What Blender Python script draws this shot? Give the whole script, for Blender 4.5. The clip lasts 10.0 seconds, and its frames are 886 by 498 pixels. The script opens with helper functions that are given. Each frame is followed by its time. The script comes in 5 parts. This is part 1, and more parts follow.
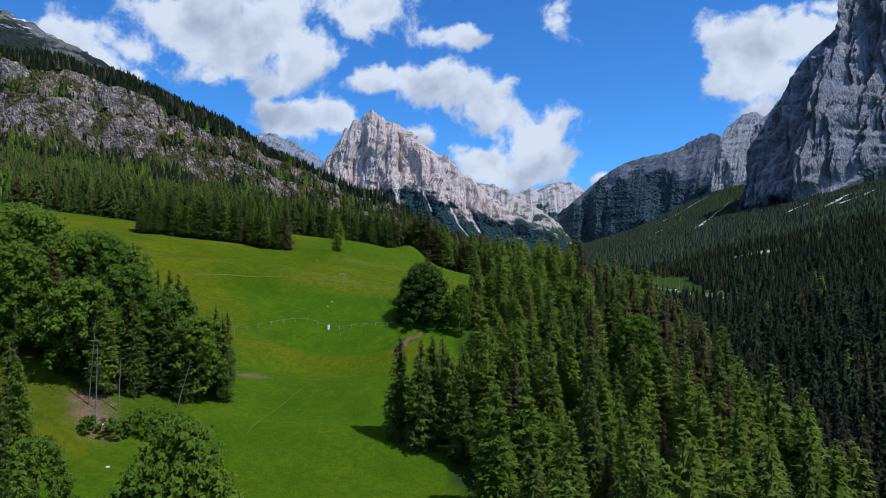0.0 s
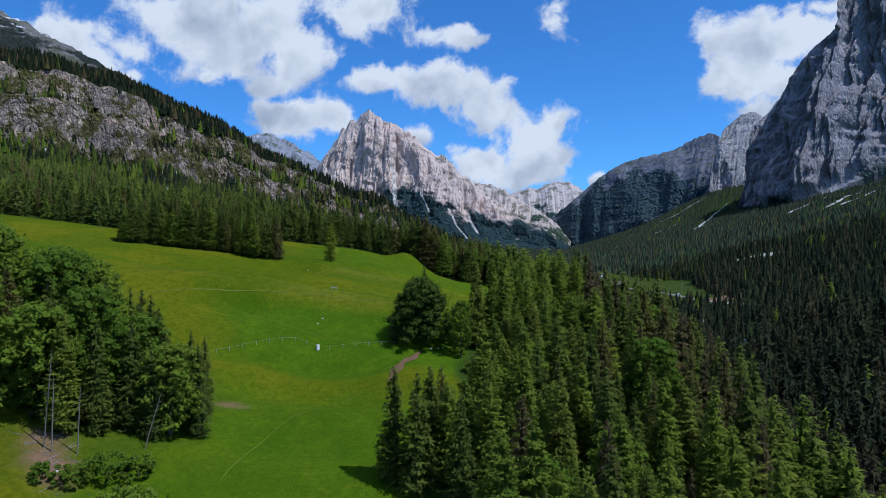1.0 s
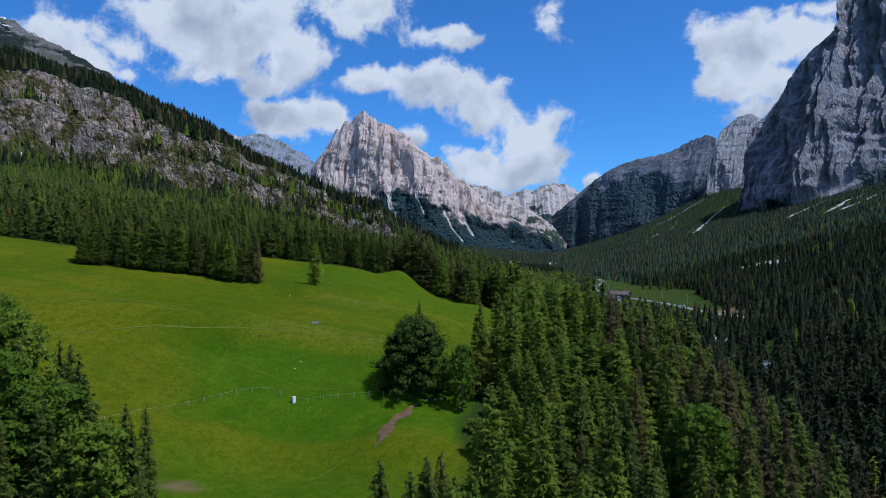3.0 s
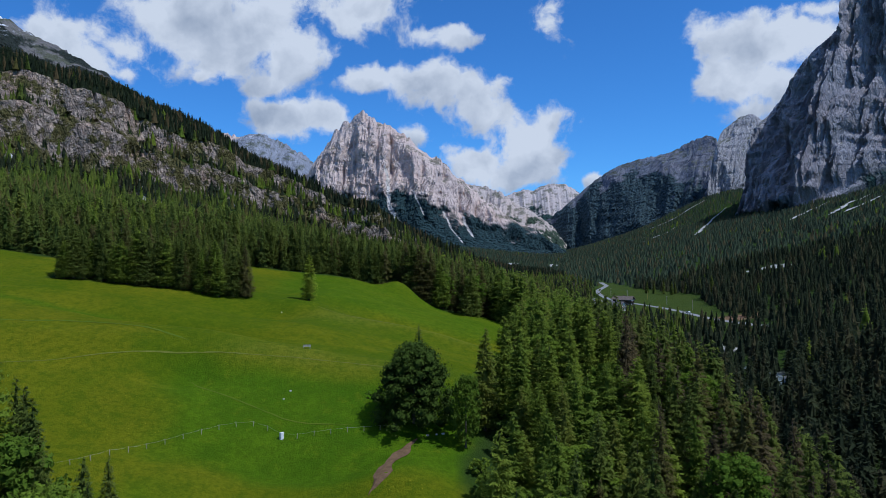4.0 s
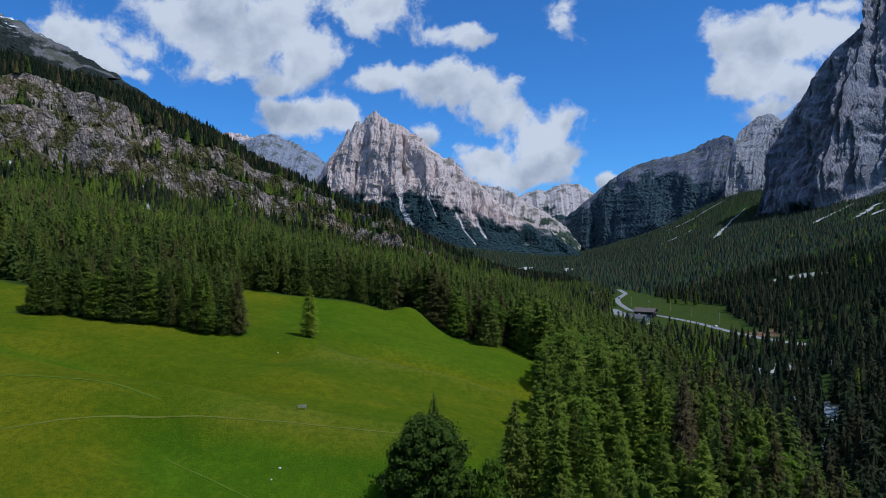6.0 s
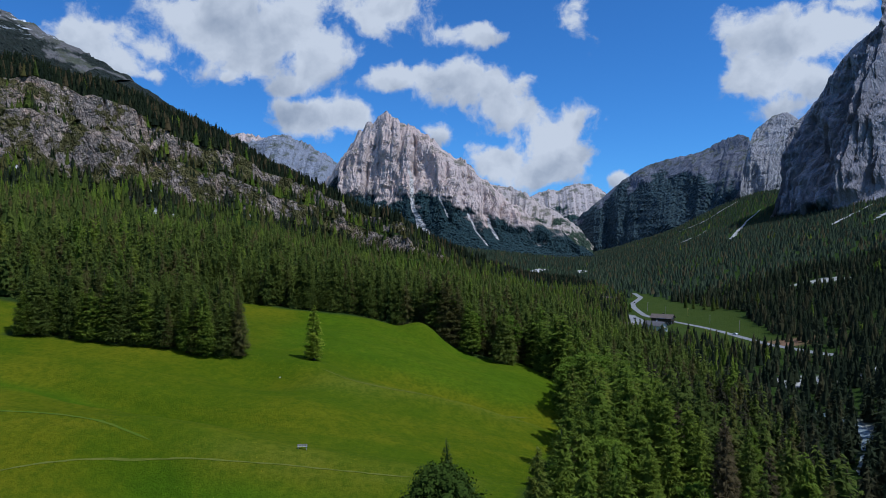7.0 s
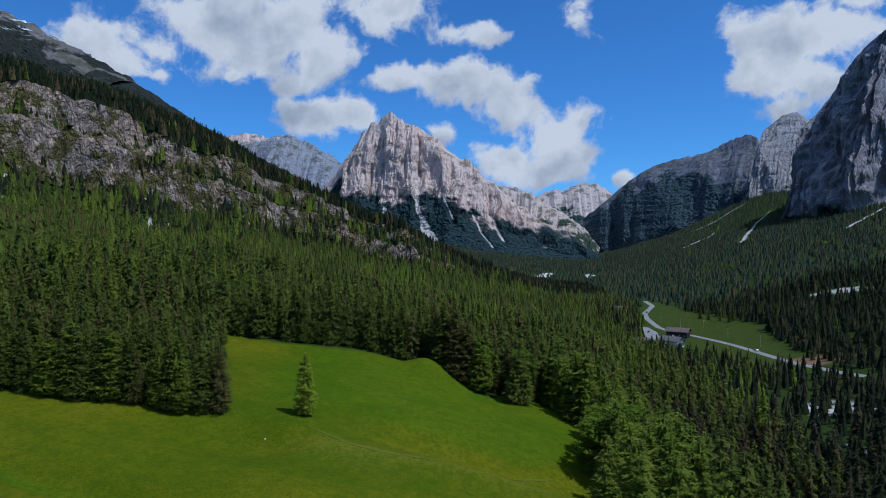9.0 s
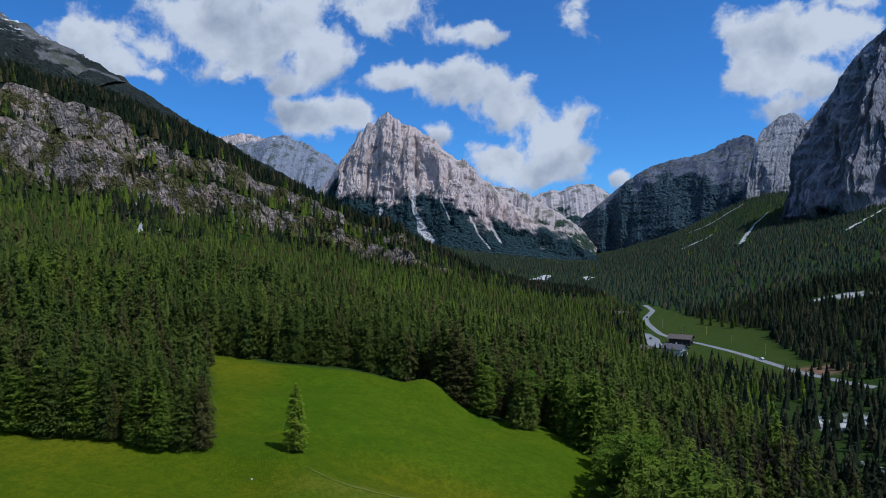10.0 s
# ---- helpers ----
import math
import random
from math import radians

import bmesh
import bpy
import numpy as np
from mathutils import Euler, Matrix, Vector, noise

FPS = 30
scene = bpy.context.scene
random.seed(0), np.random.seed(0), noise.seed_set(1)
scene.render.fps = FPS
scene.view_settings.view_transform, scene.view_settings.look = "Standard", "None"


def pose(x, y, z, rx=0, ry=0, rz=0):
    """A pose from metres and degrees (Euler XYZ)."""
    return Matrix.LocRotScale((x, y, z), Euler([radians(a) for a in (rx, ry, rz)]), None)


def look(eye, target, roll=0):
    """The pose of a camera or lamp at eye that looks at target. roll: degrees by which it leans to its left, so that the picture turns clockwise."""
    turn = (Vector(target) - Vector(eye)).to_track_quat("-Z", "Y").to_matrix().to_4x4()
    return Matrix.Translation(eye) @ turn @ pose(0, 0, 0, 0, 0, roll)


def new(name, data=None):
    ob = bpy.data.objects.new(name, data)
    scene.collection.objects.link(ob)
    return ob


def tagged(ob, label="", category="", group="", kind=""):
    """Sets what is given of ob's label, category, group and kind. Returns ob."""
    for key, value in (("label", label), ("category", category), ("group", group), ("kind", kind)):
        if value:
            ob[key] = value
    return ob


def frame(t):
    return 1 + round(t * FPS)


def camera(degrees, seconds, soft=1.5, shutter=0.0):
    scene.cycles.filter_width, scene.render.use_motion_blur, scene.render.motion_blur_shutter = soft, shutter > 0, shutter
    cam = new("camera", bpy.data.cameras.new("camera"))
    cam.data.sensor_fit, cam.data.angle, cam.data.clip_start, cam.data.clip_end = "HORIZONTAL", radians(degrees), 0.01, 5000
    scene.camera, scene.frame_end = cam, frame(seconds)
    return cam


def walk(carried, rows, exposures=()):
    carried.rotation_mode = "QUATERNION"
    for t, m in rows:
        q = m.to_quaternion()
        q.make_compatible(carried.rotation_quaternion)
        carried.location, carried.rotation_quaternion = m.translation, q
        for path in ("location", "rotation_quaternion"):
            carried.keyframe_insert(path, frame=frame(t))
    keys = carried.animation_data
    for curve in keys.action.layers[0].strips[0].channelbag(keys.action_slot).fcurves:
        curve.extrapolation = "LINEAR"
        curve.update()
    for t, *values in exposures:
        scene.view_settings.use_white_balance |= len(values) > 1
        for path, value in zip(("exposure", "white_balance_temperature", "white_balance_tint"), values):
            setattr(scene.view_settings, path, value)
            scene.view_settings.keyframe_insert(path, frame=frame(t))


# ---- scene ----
cam = camera(66.0, 10.0, soft=0.6)
PATH = [
    (0, 0.03, 0.01, 40.02, 90.26, 0.07, -0.01),
    (0.5, -0.04, 6.50, 41.84, 90.25, 0.11, -0.10),
    (1, -0.15, 13.05, 43.70, 90.24, 0.10, -0.21),
    (1.5, -0.30, 19.60, 45.53, 90.25, 0.09, -0.33),
    (2, -0.45, 26.09, 47.29, 90.30, 0.10, -0.46),
    (2.5, -0.60, 32.49, 49.21, 90.29, 0.07, -0.57),
    (4, -1.16, 51.51, 55.72, 90.26, -0.00, -0.69),
    (4.5, -1.33, 57.91, 57.99, 90.21, -0.02, -0.46),
    (5, -1.54, 64.22, 60.31, 90.19, -0.03, -0.21),
    (5.5, -1.91, 70.46, 62.61, 90.19, -0.07, 0.05),
    (7, -2.68, 89.04, 69.75, 90.14, -0.06, 1.31),
    (7.5, -3.00, 95.08, 72.20, 90.11, -0.07, 1.88),
    (8, -3.43, 100.97, 74.61, 90.10, -0.08, 1.96),
    (8.5, -3.92, 106.85, 76.96, 90.09, -0.05, 1.82),
    (9, -4.52, 112.82, 79.35, 90.07, -0.06, 1.69),
    (9.5, -5.26, 118.90, 81.79, 90.06, -0.07, 1.55),
    (10, -6.05, 125.00, 84.21, 90.05, -0.01, 1.40),
]
EXPOSURE = [(0, 0.10, 5420, 10), (4, -0.08, 5380, 10), (10, -0.20, 5380, 10)]
walk(cam, [(t, pose(x, y, z, rx, ry, rz)) for t, x, y, z, rx, ry, rz in PATH], EXPOSURE)
# ---- light ----
SUN_AZ, SUN_EL = 112.0, 60.0          # degrees clockwise from +y, above the horizon
sun_dir = Vector((math.sin(radians(SUN_AZ)) * math.cos(radians(SUN_EL)),
                  math.cos(radians(SUN_AZ)) * math.cos(radians(SUN_EL)), math.sin(radians(SUN_EL))))
sun = new("sun", bpy.data.lights.new("sun", "SUN"))
sun.data.energy, sun.data.angle, sun.data.color = 3.6, radians(0.5), (1.0, 0.95, 0.87)
sun.matrix_world = look((0, 0, 0), -sun_dir)

# clouds ahead: sideways and upward slope of the line of sight (thousandths), half width, half height, weight
AHEAD = [
    (-550, 318, 64, 44, 1), (-507, 276, 44, 28, .85), (-455, 300, 42, 22, .6), (-448, 262, 20, 12, .5), (-372, 348, 90, 44, 1), (-290, 318, 120, 74, 1), (-215, 280, 60, 42, 1),
    (-245, 245, 50, 22, .8), (-342, 258, 14, 11, .8), (-120, 352, 92, 36, .75), (-118, 330, 28, 18, .8), (22, 313, 40, 18, .85), (-10, 318, 30, 12, .5),
    (-212, 196, 66, 32, 1), (-160, 198, 38, 24, 1), (-245, 210, 34, 18, .9), (-100, 252, 44, 20, .95), (-40, 256, 40, 22, 1), (0, 246, 60, 36, 1), (50, 226, 58, 38, 1), (82, 200, 46, 34, .9),
    (140, 152, 60, 50, 1), (72, 128, 62, 30, .95), (110, 112, 70, 26, .9), (165, 190, 38, 24, .9), (-28, 172, 22, 17, .75), (171, 338, 22, 34, .5), (180, 203, 24, 9, .5),
    (446, 312, 62, 42, 1), (436, 254, 52, 46, 1), (512, 304, 58, 36, .95), (556, 322, 50, 26, .9), (470, 210, 44, 32, .85), (500, 250, 50, 40, .9), (572, 358, 38, 14, .7), (236, 106, 17, 13, .9),
]
# unseen clouds, added to brighten the fill light: azimuth from +y to the right, elevation, half width, half height
# (degrees), weight
UNSEEN_CLOUDS = [
    (-46, 20, 8, 5, .9), (52, 24, 9, 6, .9), (-75, 24, 12, 7, .9), (120, 22, 13, 7, .9), (180, 26, 14, 8, .9), (-130, 24, 14, 8, .9),
    (-20, 42, 14, 8, .9), (25, 48, 13, 7, .9), (-90, 50, 16, 9, .9), (150, 52, 16, 9, .9), (40, 74, 18, 10, .9), (-150, 60, 16, 9, .9),
]
world = bpy.data.worlds.new("world")
scene.world = world
world.use_nodes = True
wt = world.node_tree
wt.nodes.clear()


def wn(kind, **values):
    n = wt.nodes.new(kind)
    for k, v in values.items():
        setattr(n, k, v)
    return n


def wmath(op, a, b=None, clamp=False):
    n = wn("ShaderNodeMath", operation=op, use_clamp=clamp)
    for i, v in enumerate((a, b)):
        if v is None:
            continue
        if isinstance(v, (int, float)):
            n.inputs[i].default_value = v
        else:
            wt.links.new(v, n.inputs[i])
    return n.outputs[0]


sky = wn("ShaderNodeTexSky", sky_type="NISHITA", sun_disc=False, sun_elevation=radians(SUN_EL), sun_rotation=radians(SUN_AZ),
         altitude=1500, air_density=1.0, dust_density=0.25, ozone_density=2.2)
coord = wn("ShaderNodeTexCoord")
way = coord.outputs["Generated"]
warp_tex = wn("ShaderNodeTexNoise")
warp_tex.inputs["Scale"].default_value, warp_tex.inputs["Detail"].default_value = 16.0, 6.0
wt.links.new(way, warp_tex.inputs["Vector"])
warp_add = wn("ShaderNodeVectorMath", operation="SUBTRACT")
wt.links.new(warp_tex.outputs["Color"], warp_add.inputs[0])
warp_add.inputs[1].default_value = (.5, .5, .5)
warp_mul = wn("ShaderNodeVectorMath", operation="SCALE")
wt.links.new(warp_add.outputs[0], warp_mul.inputs[0])
warp_mul.inputs["Scale"].default_value = 0.035
bent = wn("ShaderNodeVectorMath", operation="ADD")
wt.links.new(way, bent.inputs[0])
wt.links.new(warp_mul.outputs[0], bent.inputs[1])
field = num = den = None


def add_cloud(offset, upward, weight):
    """Joins one puff to the field: its distance from the middle in half widths, and how high in it a place lies."""
    global field, num, den
    puff = wmath("MAXIMUM", wmath("MULTIPLY", wmath("SUBTRACT", 1.3, offset), weight), -1.0)
    heavy = wmath("POWER", wmath("MAXIMUM", wmath("ADD", puff, .35), 0.001), 3.0)
    high = wmath("MULTIPLY", upward, heavy)
    if field is None:
        field, num, den = puff, high, heavy
        return
    field = wmath("SMOOTH_MAX", field, puff)
    field.node.inputs[2].default_value = 0.3
    num, den = wmath("ADD", num, high), wmath("ADD", den, heavy)


split = wn("ShaderNodeSeparateXYZ")
wt.links.new(bent.outputs[0], split.inputs[0])
depth = wmath("MAXIMUM", split.outputs["Y"], .05)
across, upwards = wmath("DIVIDE", split.outputs["X"], depth), wmath("DIVIDE", split.outputs["Z"], depth)
for u, v, wa, we, weight in AHEAD:
    du = wmath("MULTIPLY", wmath("SUBTRACT", across, u / 1000), 1000 / wa)
    dv = wmath("MULTIPLY", wmath("SUBTRACT", upwards, v / 1000), 1000 / we)
    add_cloud(wmath("SQRT", wmath("ADD", wmath("MULTIPLY", du, du), wmath("MULTIPLY", dv, dv))), dv, weight)
for az, el, wa, we, weight in UNSEEN_CLOUDS:
    local = wn("ShaderNodeMapping", vector_type="POINT")
    local.inputs["Rotation"].default_value = (0, 0, radians(az))
    wt.links.new(bent.outputs[0], local.inputs["Vector"])
    tilt = wn("ShaderNodeMapping", vector_type="POINT")
    tilt.inputs["Rotation"].default_value = (-radians(el), 0, 0)
    wt.links.new(local.outputs[0], tilt.inputs["Vector"])
    flat = wn("ShaderNodeVectorMath", operation="MULTIPLY")
    wt.links.new(tilt.outputs[0], flat.inputs[0])
    flat.inputs[1].default_value = (1 / math.tan(radians(wa)), 1.0, 1 / math.tan(radians(we)))
    off = wn("ShaderNodeVectorMath", operation="DISTANCE")
    wt.links.new(flat.outputs[0], off.inputs[0])
    off.inputs[1].default_value = (0, 1, 0)
    sep = wn("ShaderNodeSeparateXYZ")
    wt.links.new(flat.outputs[0], sep.inputs[0])
    add_cloud(off.outputs["Value"], sep.outputs["Z"], weight)
edge = wn("ShaderNodeTexNoise")
edge.inputs["Scale"].default_value, edge.inputs["Detail"].default_value, edge.inputs["Roughness"].default_value = 25.0, 9.0, .60
wt.links.new(bent.outputs[0], edge.inputs["Vector"])
dense = wmath("ADD", field, wmath("MULTIPLY", wmath("SUBTRACT", edge.outputs["Fac"], .5), 2.1))
cover = wn("ShaderNodeMapRange", interpolation_type="SMOOTHSTEP")
cover.inputs["From Min"].default_value, cover.inputs["From Max"].default_value = 0.06, 0.62
wt.links.new(dense, cover.inputs["Value"])
# body of the clouds: bright lit billows, greyer thick parts
body_tex = wn("ShaderNodeTexNoise")
body_tex.inputs["Scale"].default_value, body_tex.inputs["Detail"].default_value = 13.0, 7.0
shift = wn("ShaderNodeVectorMath", operation="ADD")
wt.links.new(bent.outputs[0], shift.inputs[0])
shift.inputs[1].default_value = (3.1, 1.7, .4)
wt.links.new(shift.outputs[0], body_tex.inputs["Vector"])
height = wmath("DIVIDE", num, den)
grey = wmath("ADD", wmath("MULTIPLY", dense, 0.30), wmath("MULTIPLY", wmath("SUBTRACT", body_tex.outputs["Fac"], .5), 3.0))
grey = wmath("SUBTRACT", grey, wmath("MULTIPLY", height, .42))
grey = wmath("ADD", grey, .12)
ramp = wn("ShaderNodeValToRGB")
ramp.color_ramp.elements[0].position, ramp.color_ramp.elements[0].color = 0.12, (1.0, 1.0, 1.0, 1)
ramp.color_ramp.elements[1].position, ramp.color_ramp.elements[1].color = 1.0, (.50, .55, .63, 1)
wt.links.new(grey, ramp.inputs["Fac"])
lit = wn("ShaderNodeVectorMath", operation="SCALE")
wt.links.new(ramp.outputs["Color"], lit.inputs[0])
CLOUD_GAIN = lit.inputs["Scale"]
CLOUD_GAIN.default_value = 6.3
mix = wn("ShaderNodeMix", data_type="RGBA")
wt.links.new(cover.outputs["Result"], mix.inputs["Factor"])
tint = wn("ShaderNodeMix", data_type="RGBA", blend_type="MULTIPLY")
tint.inputs["Factor"].default_value = 1.0
wt.links.new(sky.outputs["Color"], tint.inputs["A"])
tint.inputs["B"].default_value = (.44, .82, 1.18, 1)
wt.links.new(tint.outputs["Result"], mix.inputs["A"])
wt.links.new(lit.outputs[0], mix.inputs["B"])
back = wn("ShaderNodeBackground")
back.inputs["Strength"].default_value = 0.11
wt.links.new(mix.outputs["Result"], back.inputs["Color"])
out = wn("ShaderNodeOutputWorld")
wt.links.new(back.outputs[0], out.inputs["Surface"])
# ---- materials ----
def material(name, rough=.9, spec=.2):
    m = bpy.data.materials.new(name)
    m.use_nodes = True
    b = m.node_tree.nodes["Principled BSDF"]
    b.inputs["Roughness"].default_value = rough
    b.inputs["Specular IOR Level"].default_value = spec
    return m, m.node_tree, b


def link(t, a, b):
    t.links.new(a, b)
    return a


def noise_tex(t, vec, scale, detail=4.0, rough=.55, squash=(1, 1, 1)):
    n = t.nodes.new("ShaderNodeTexNoise")
    n.inputs["Scale"].default_value, n.inputs["Detail"].default_value, n.inputs["Roughness"].default_value = scale, detail, rough
    if squash != (1, 1, 1):
        mp = t.nodes.new("ShaderNodeVectorMath")
        mp.operation = "MULTIPLY"
        mp.inputs[1].default_value = squash
        t.links.new(vec, mp.inputs[0])
        vec = mp.outputs[0]
    t.links.new(vec, n.inputs["Vector"])
    return n.outputs["Fac"]


def math_node(t, op, a, b=None, clamp=False):
    n = t.nodes.new("ShaderNodeMath")
    n.operation, n.use_clamp = op, clamp
    for i, v in enumerate((a, b)):
        if v is None:
            continue
        if isinstance(v, (int, float)):
            n.inputs[i].default_value = v
        else:
            t.links.new(v, n.inputs[i])
    return n.outputs[0]


def span(t, value, lo, hi, a=0.0, b=1.0):
    n = t.nodes.new("ShaderNodeMapRange")
    n.interpolation_type = "SMOOTHSTEP"
    for k, v in (("From Min", lo), ("From Max", hi), ("To Min", a), ("To Max", b)):
        n.inputs[k].default_value = v
    t.links.new(value, n.inputs["Value"])
    return n.outputs["Result"]


def blend(t, fac, a, b):
    n = t.nodes.new("ShaderNodeMix")
    n.data_type = "RGBA"
    for sock, v in ((n.inputs["Factor"], fac), (n.inputs["A"], a), (n.inputs["B"], b)):
        if isinstance(v, (int, float)):
            sock.default_value = v
        elif isinstance(v, tuple):
            sock.default_value = (*v, 1)
        else:
            t.links.new(v, sock)
    return n.outputs["Result"]


def ramp_of(t, fac, *stops):
    n = t.nodes.new("ShaderNodeValToRGB")
    e = n.color_ramp.elements
    while len(e) < len(stops):
        e.new(.5)
    for x, (p, c) in zip(e, stops):
        x.position, x.color = p, (*c, 1)
    t.links.new(fac, n.inputs["Fac"])
    return n.outputs["Color"]


def attr(t, name):
    n = t.nodes.new("ShaderNodeAttribute")
    n.attribute_name = name
    return n.outputs["Fac"]


def place(t):
    return t.nodes.new("ShaderNodeNewGeometry").outputs["Position"]


def bump(t, b, height, strength, dist):
    n = t.nodes.new("ShaderNodeBump")
    n.inputs["Strength"].default_value, n.inputs["Distance"].default_value = strength, dist
    t.links.new(height, n.inputs["Height"])
    t.links.new(n.outputs["Normal"], b.inputs["Normal"])


def rock_colour(t, p, scale=1.0, warm=.5, beds=.45):
    big = noise_tex(t, p, .012 * scale, 5)
    streak = noise_tex(t, p, .07 * scale, 8, .72, (1, 1, .18))
    bed = noise_tex(t, p, .045 * scale, 8, .7, (.22, .22, 2.2))
    c = ramp_of(t, streak, (.3, (.14, .135, .14)), (.45, (.34, .32, .31)), (.58, (.52, .48, .45)), (.75, (.46, .41, .37)))
    c = blend(t, span(t, big, .48, .68, 0, warm), c, (.55, .41, .33))
    c = blend(t, span(t, bed, .46, .66, 0, beds), c, (.17, .16, .155))
    # joints and broken blocks
    joints = None
    for k, size in ((.016, (1, 1, .32)), (.05, (1, 1, .5))):
        bend = t.nodes.new("ShaderNodeVectorMath")
        bend.operation = "MULTIPLY_ADD"
        wob = t.nodes.new("ShaderNodeTexNoise")
        wob.inputs["Scale"].default_value, wob.inputs["Detail"].default_value = k * scale * 1.5, 5.0
        t.links.new(p, wob.inputs["Vector"])
        t.links.new(wob.outputs["Color"], bend.inputs[0])
        bend.inputs[1].default_value = (.9 / (k * scale),) * 3
        t.links.new(p, bend.inputs[2])
        sq = t.nodes.new("ShaderNodeVectorMath")
        sq.operation = "MULTIPLY"
        sq.inputs[1].default_value = size
        t.links.new(bend.outputs[0], sq.inputs[0])
        vo = t.nodes.new("ShaderNodeTexVoronoi")
        vo.inputs["Scale"].default_value = k * scale * 2
        t.links.new(sq.outputs[0], vo.inputs["Vector"])
        cr = t.nodes.new("ShaderNodeTexVoronoi")
        cr.feature = "DISTANCE_TO_EDGE"
        cr.inputs["Scale"].default_value = k * scale * 2
        t.links.new(sq.outputs[0], cr.inputs["Vector"])
        gap = span(t, cr.outputs["Distance"], .02, .12, .34, 0)
        c = blend(t, gap, c, (.13, .125, .13))
        sh = t.nodes.new("ShaderNodeSeparateColor")
        t.links.new(vo.outputs["Color"], sh.inputs[0])
        c = blend(t, span(t, sh.outputs[0], .2, .9, 0, .35), c, (.27, .26, .26))
        block = math_node(t, "ADD", math_node(t, "MULTIPLY", sh.outputs[1], .8), span(t, cr.outputs["Distance"], .0, .2))
        joints = block if joints is None else math_node(t, "ADD", math_node(t, "MULTIPLY", joints, 1.6), block)
    return c, math_node(t, "ADD", streak, math_node(t, "MULTIPLY", joints, .55)), bed


def grass_colour(t, p):
    big = noise_tex(t, p, .018, 4)
    mid = noise_tex(t, p, .11, 5, .6)
    fine = noise_tex(t, p, 1.1, 5, .7)
    lush = attr(t, "lush")
    c = blend(t, span(t, big, .40, .60), (.092, .122, .003), (.150, .150, .005))
    c = blend(t, span(t, mid, .45, .75, 0, .5), c, (.070, .112, .003))
    c = blend(t, span(t, noise_tex(t, p, .05, 5, .65, (.7, 2.4, 1)), .52, .72, 0, .4), c, (.178, .162, .008))
    c = blend(t, span(t, noise_tex(t, p, .030, 4, .55, (.4, 1.5, 1)), .50, .62, 0, .5), c, (.054, .106, .003))
    green = blend(t, span(t, mid, .35, .7), (.048, .118, .003), (.084, .158, .004))
    c = blend(t, math_node(t, "MULTIPLY", lush, .85), c, green)
    c = blend(t, math_node(t, "MULTIPLY", attr(t, "dry"), .5), c, (.185, .180, .022))
    tuft = noise_tex(t, p, .42, 6, .72)
    c = blend(t, span(t, tuft, .44, .62, 0, .42), c, (.044, .090, .003))
    c = blend(t, span(t, noise_tex(t, p, .27, 5, .7), .54, .70, 0, .35), c, (.150, .172, .006))
    c = blend(t, span(t, fine, .40, .66, 0, .42), c, (.040, .078, .003))
    flowers = span(t, noise_tex(t, p, 2.6, 2, .5), .68, .74, 0, 1)
    patch = span(t, noise_tex(t, p, .03, 3), .5, .66)
    c = blend(t, math_node(t, "MULTIPLY", math_node(t, "MULTIPLY", flowers, patch), .4), c, (.42, .34, .02))
    return c, fine


def ground_material():
    m, t, b = material("meadow_and_forest_floor", .95, .02)
    p = place(t)
    grass, fine = grass_colour(t, p)
    floor_c = blend(t, noise_tex(t, p, .3, 4), (.020, .042, .008), (.042, .066, .014))
    rock, streak, bed = rock_colour(t, p, 3.0, .6, .85)
    turf = blend(t, noise_tex(t, p, .12, 5, .7), (.055, .075, .025), (.15, .14, .075))
    rock = blend(t, span(t, noise_tex(t, p, .05, 7, .7), .46, .54), rock, turf)
    lift = t.nodes.new("ShaderNodeMix")
    lift.data_type, lift.blend_type = "RGBA", "MULTIPLY"
    lift.inputs["Factor"].default_value, lift.inputs["B"].default_value = 1.0, (1.45, 1.24, 1.06, 1)
    t.links.new(rock, lift.inputs["A"])
    rock = lift.outputs["Result"]
    # grass of the main valley darker: cloud shade put into its colour
    grass = blend(t, attr(t, "valley_shade"), grass, blend(t, noise_tex(t, p, .09, 5, .65), (.028, .052, .009), (.062, .080, .016)))
    c = blend(t, attr(t, "forest"), grass, floor_c)
    c = blend(t, attr(t, "rock"), c, rock)
    gravel = blend(t, noise_tex(t, p, .35, 5, .7), (.42, .40, .37), (.70, .68, .65))
    c = blend(t, attr(t, "gravel"), c, gravel)
    c = blend(t, attr(t, "soil"), c, blend(t, noise_tex(t, p, .8, 5, .7), (.15, .075, .045), (.30, .19, .12)))
    t.links.new(c, b.inputs["Base Color"])
    h = math_node(t, "ADD", noise_tex(t, p, 2.2, 4, .7), math_node(t, "MULTIPLY", streak, math_node(t, "MULTIPLY", attr(t, "rock"), 12.0)))
    bump(t, b, h, .9, .55)
    return m


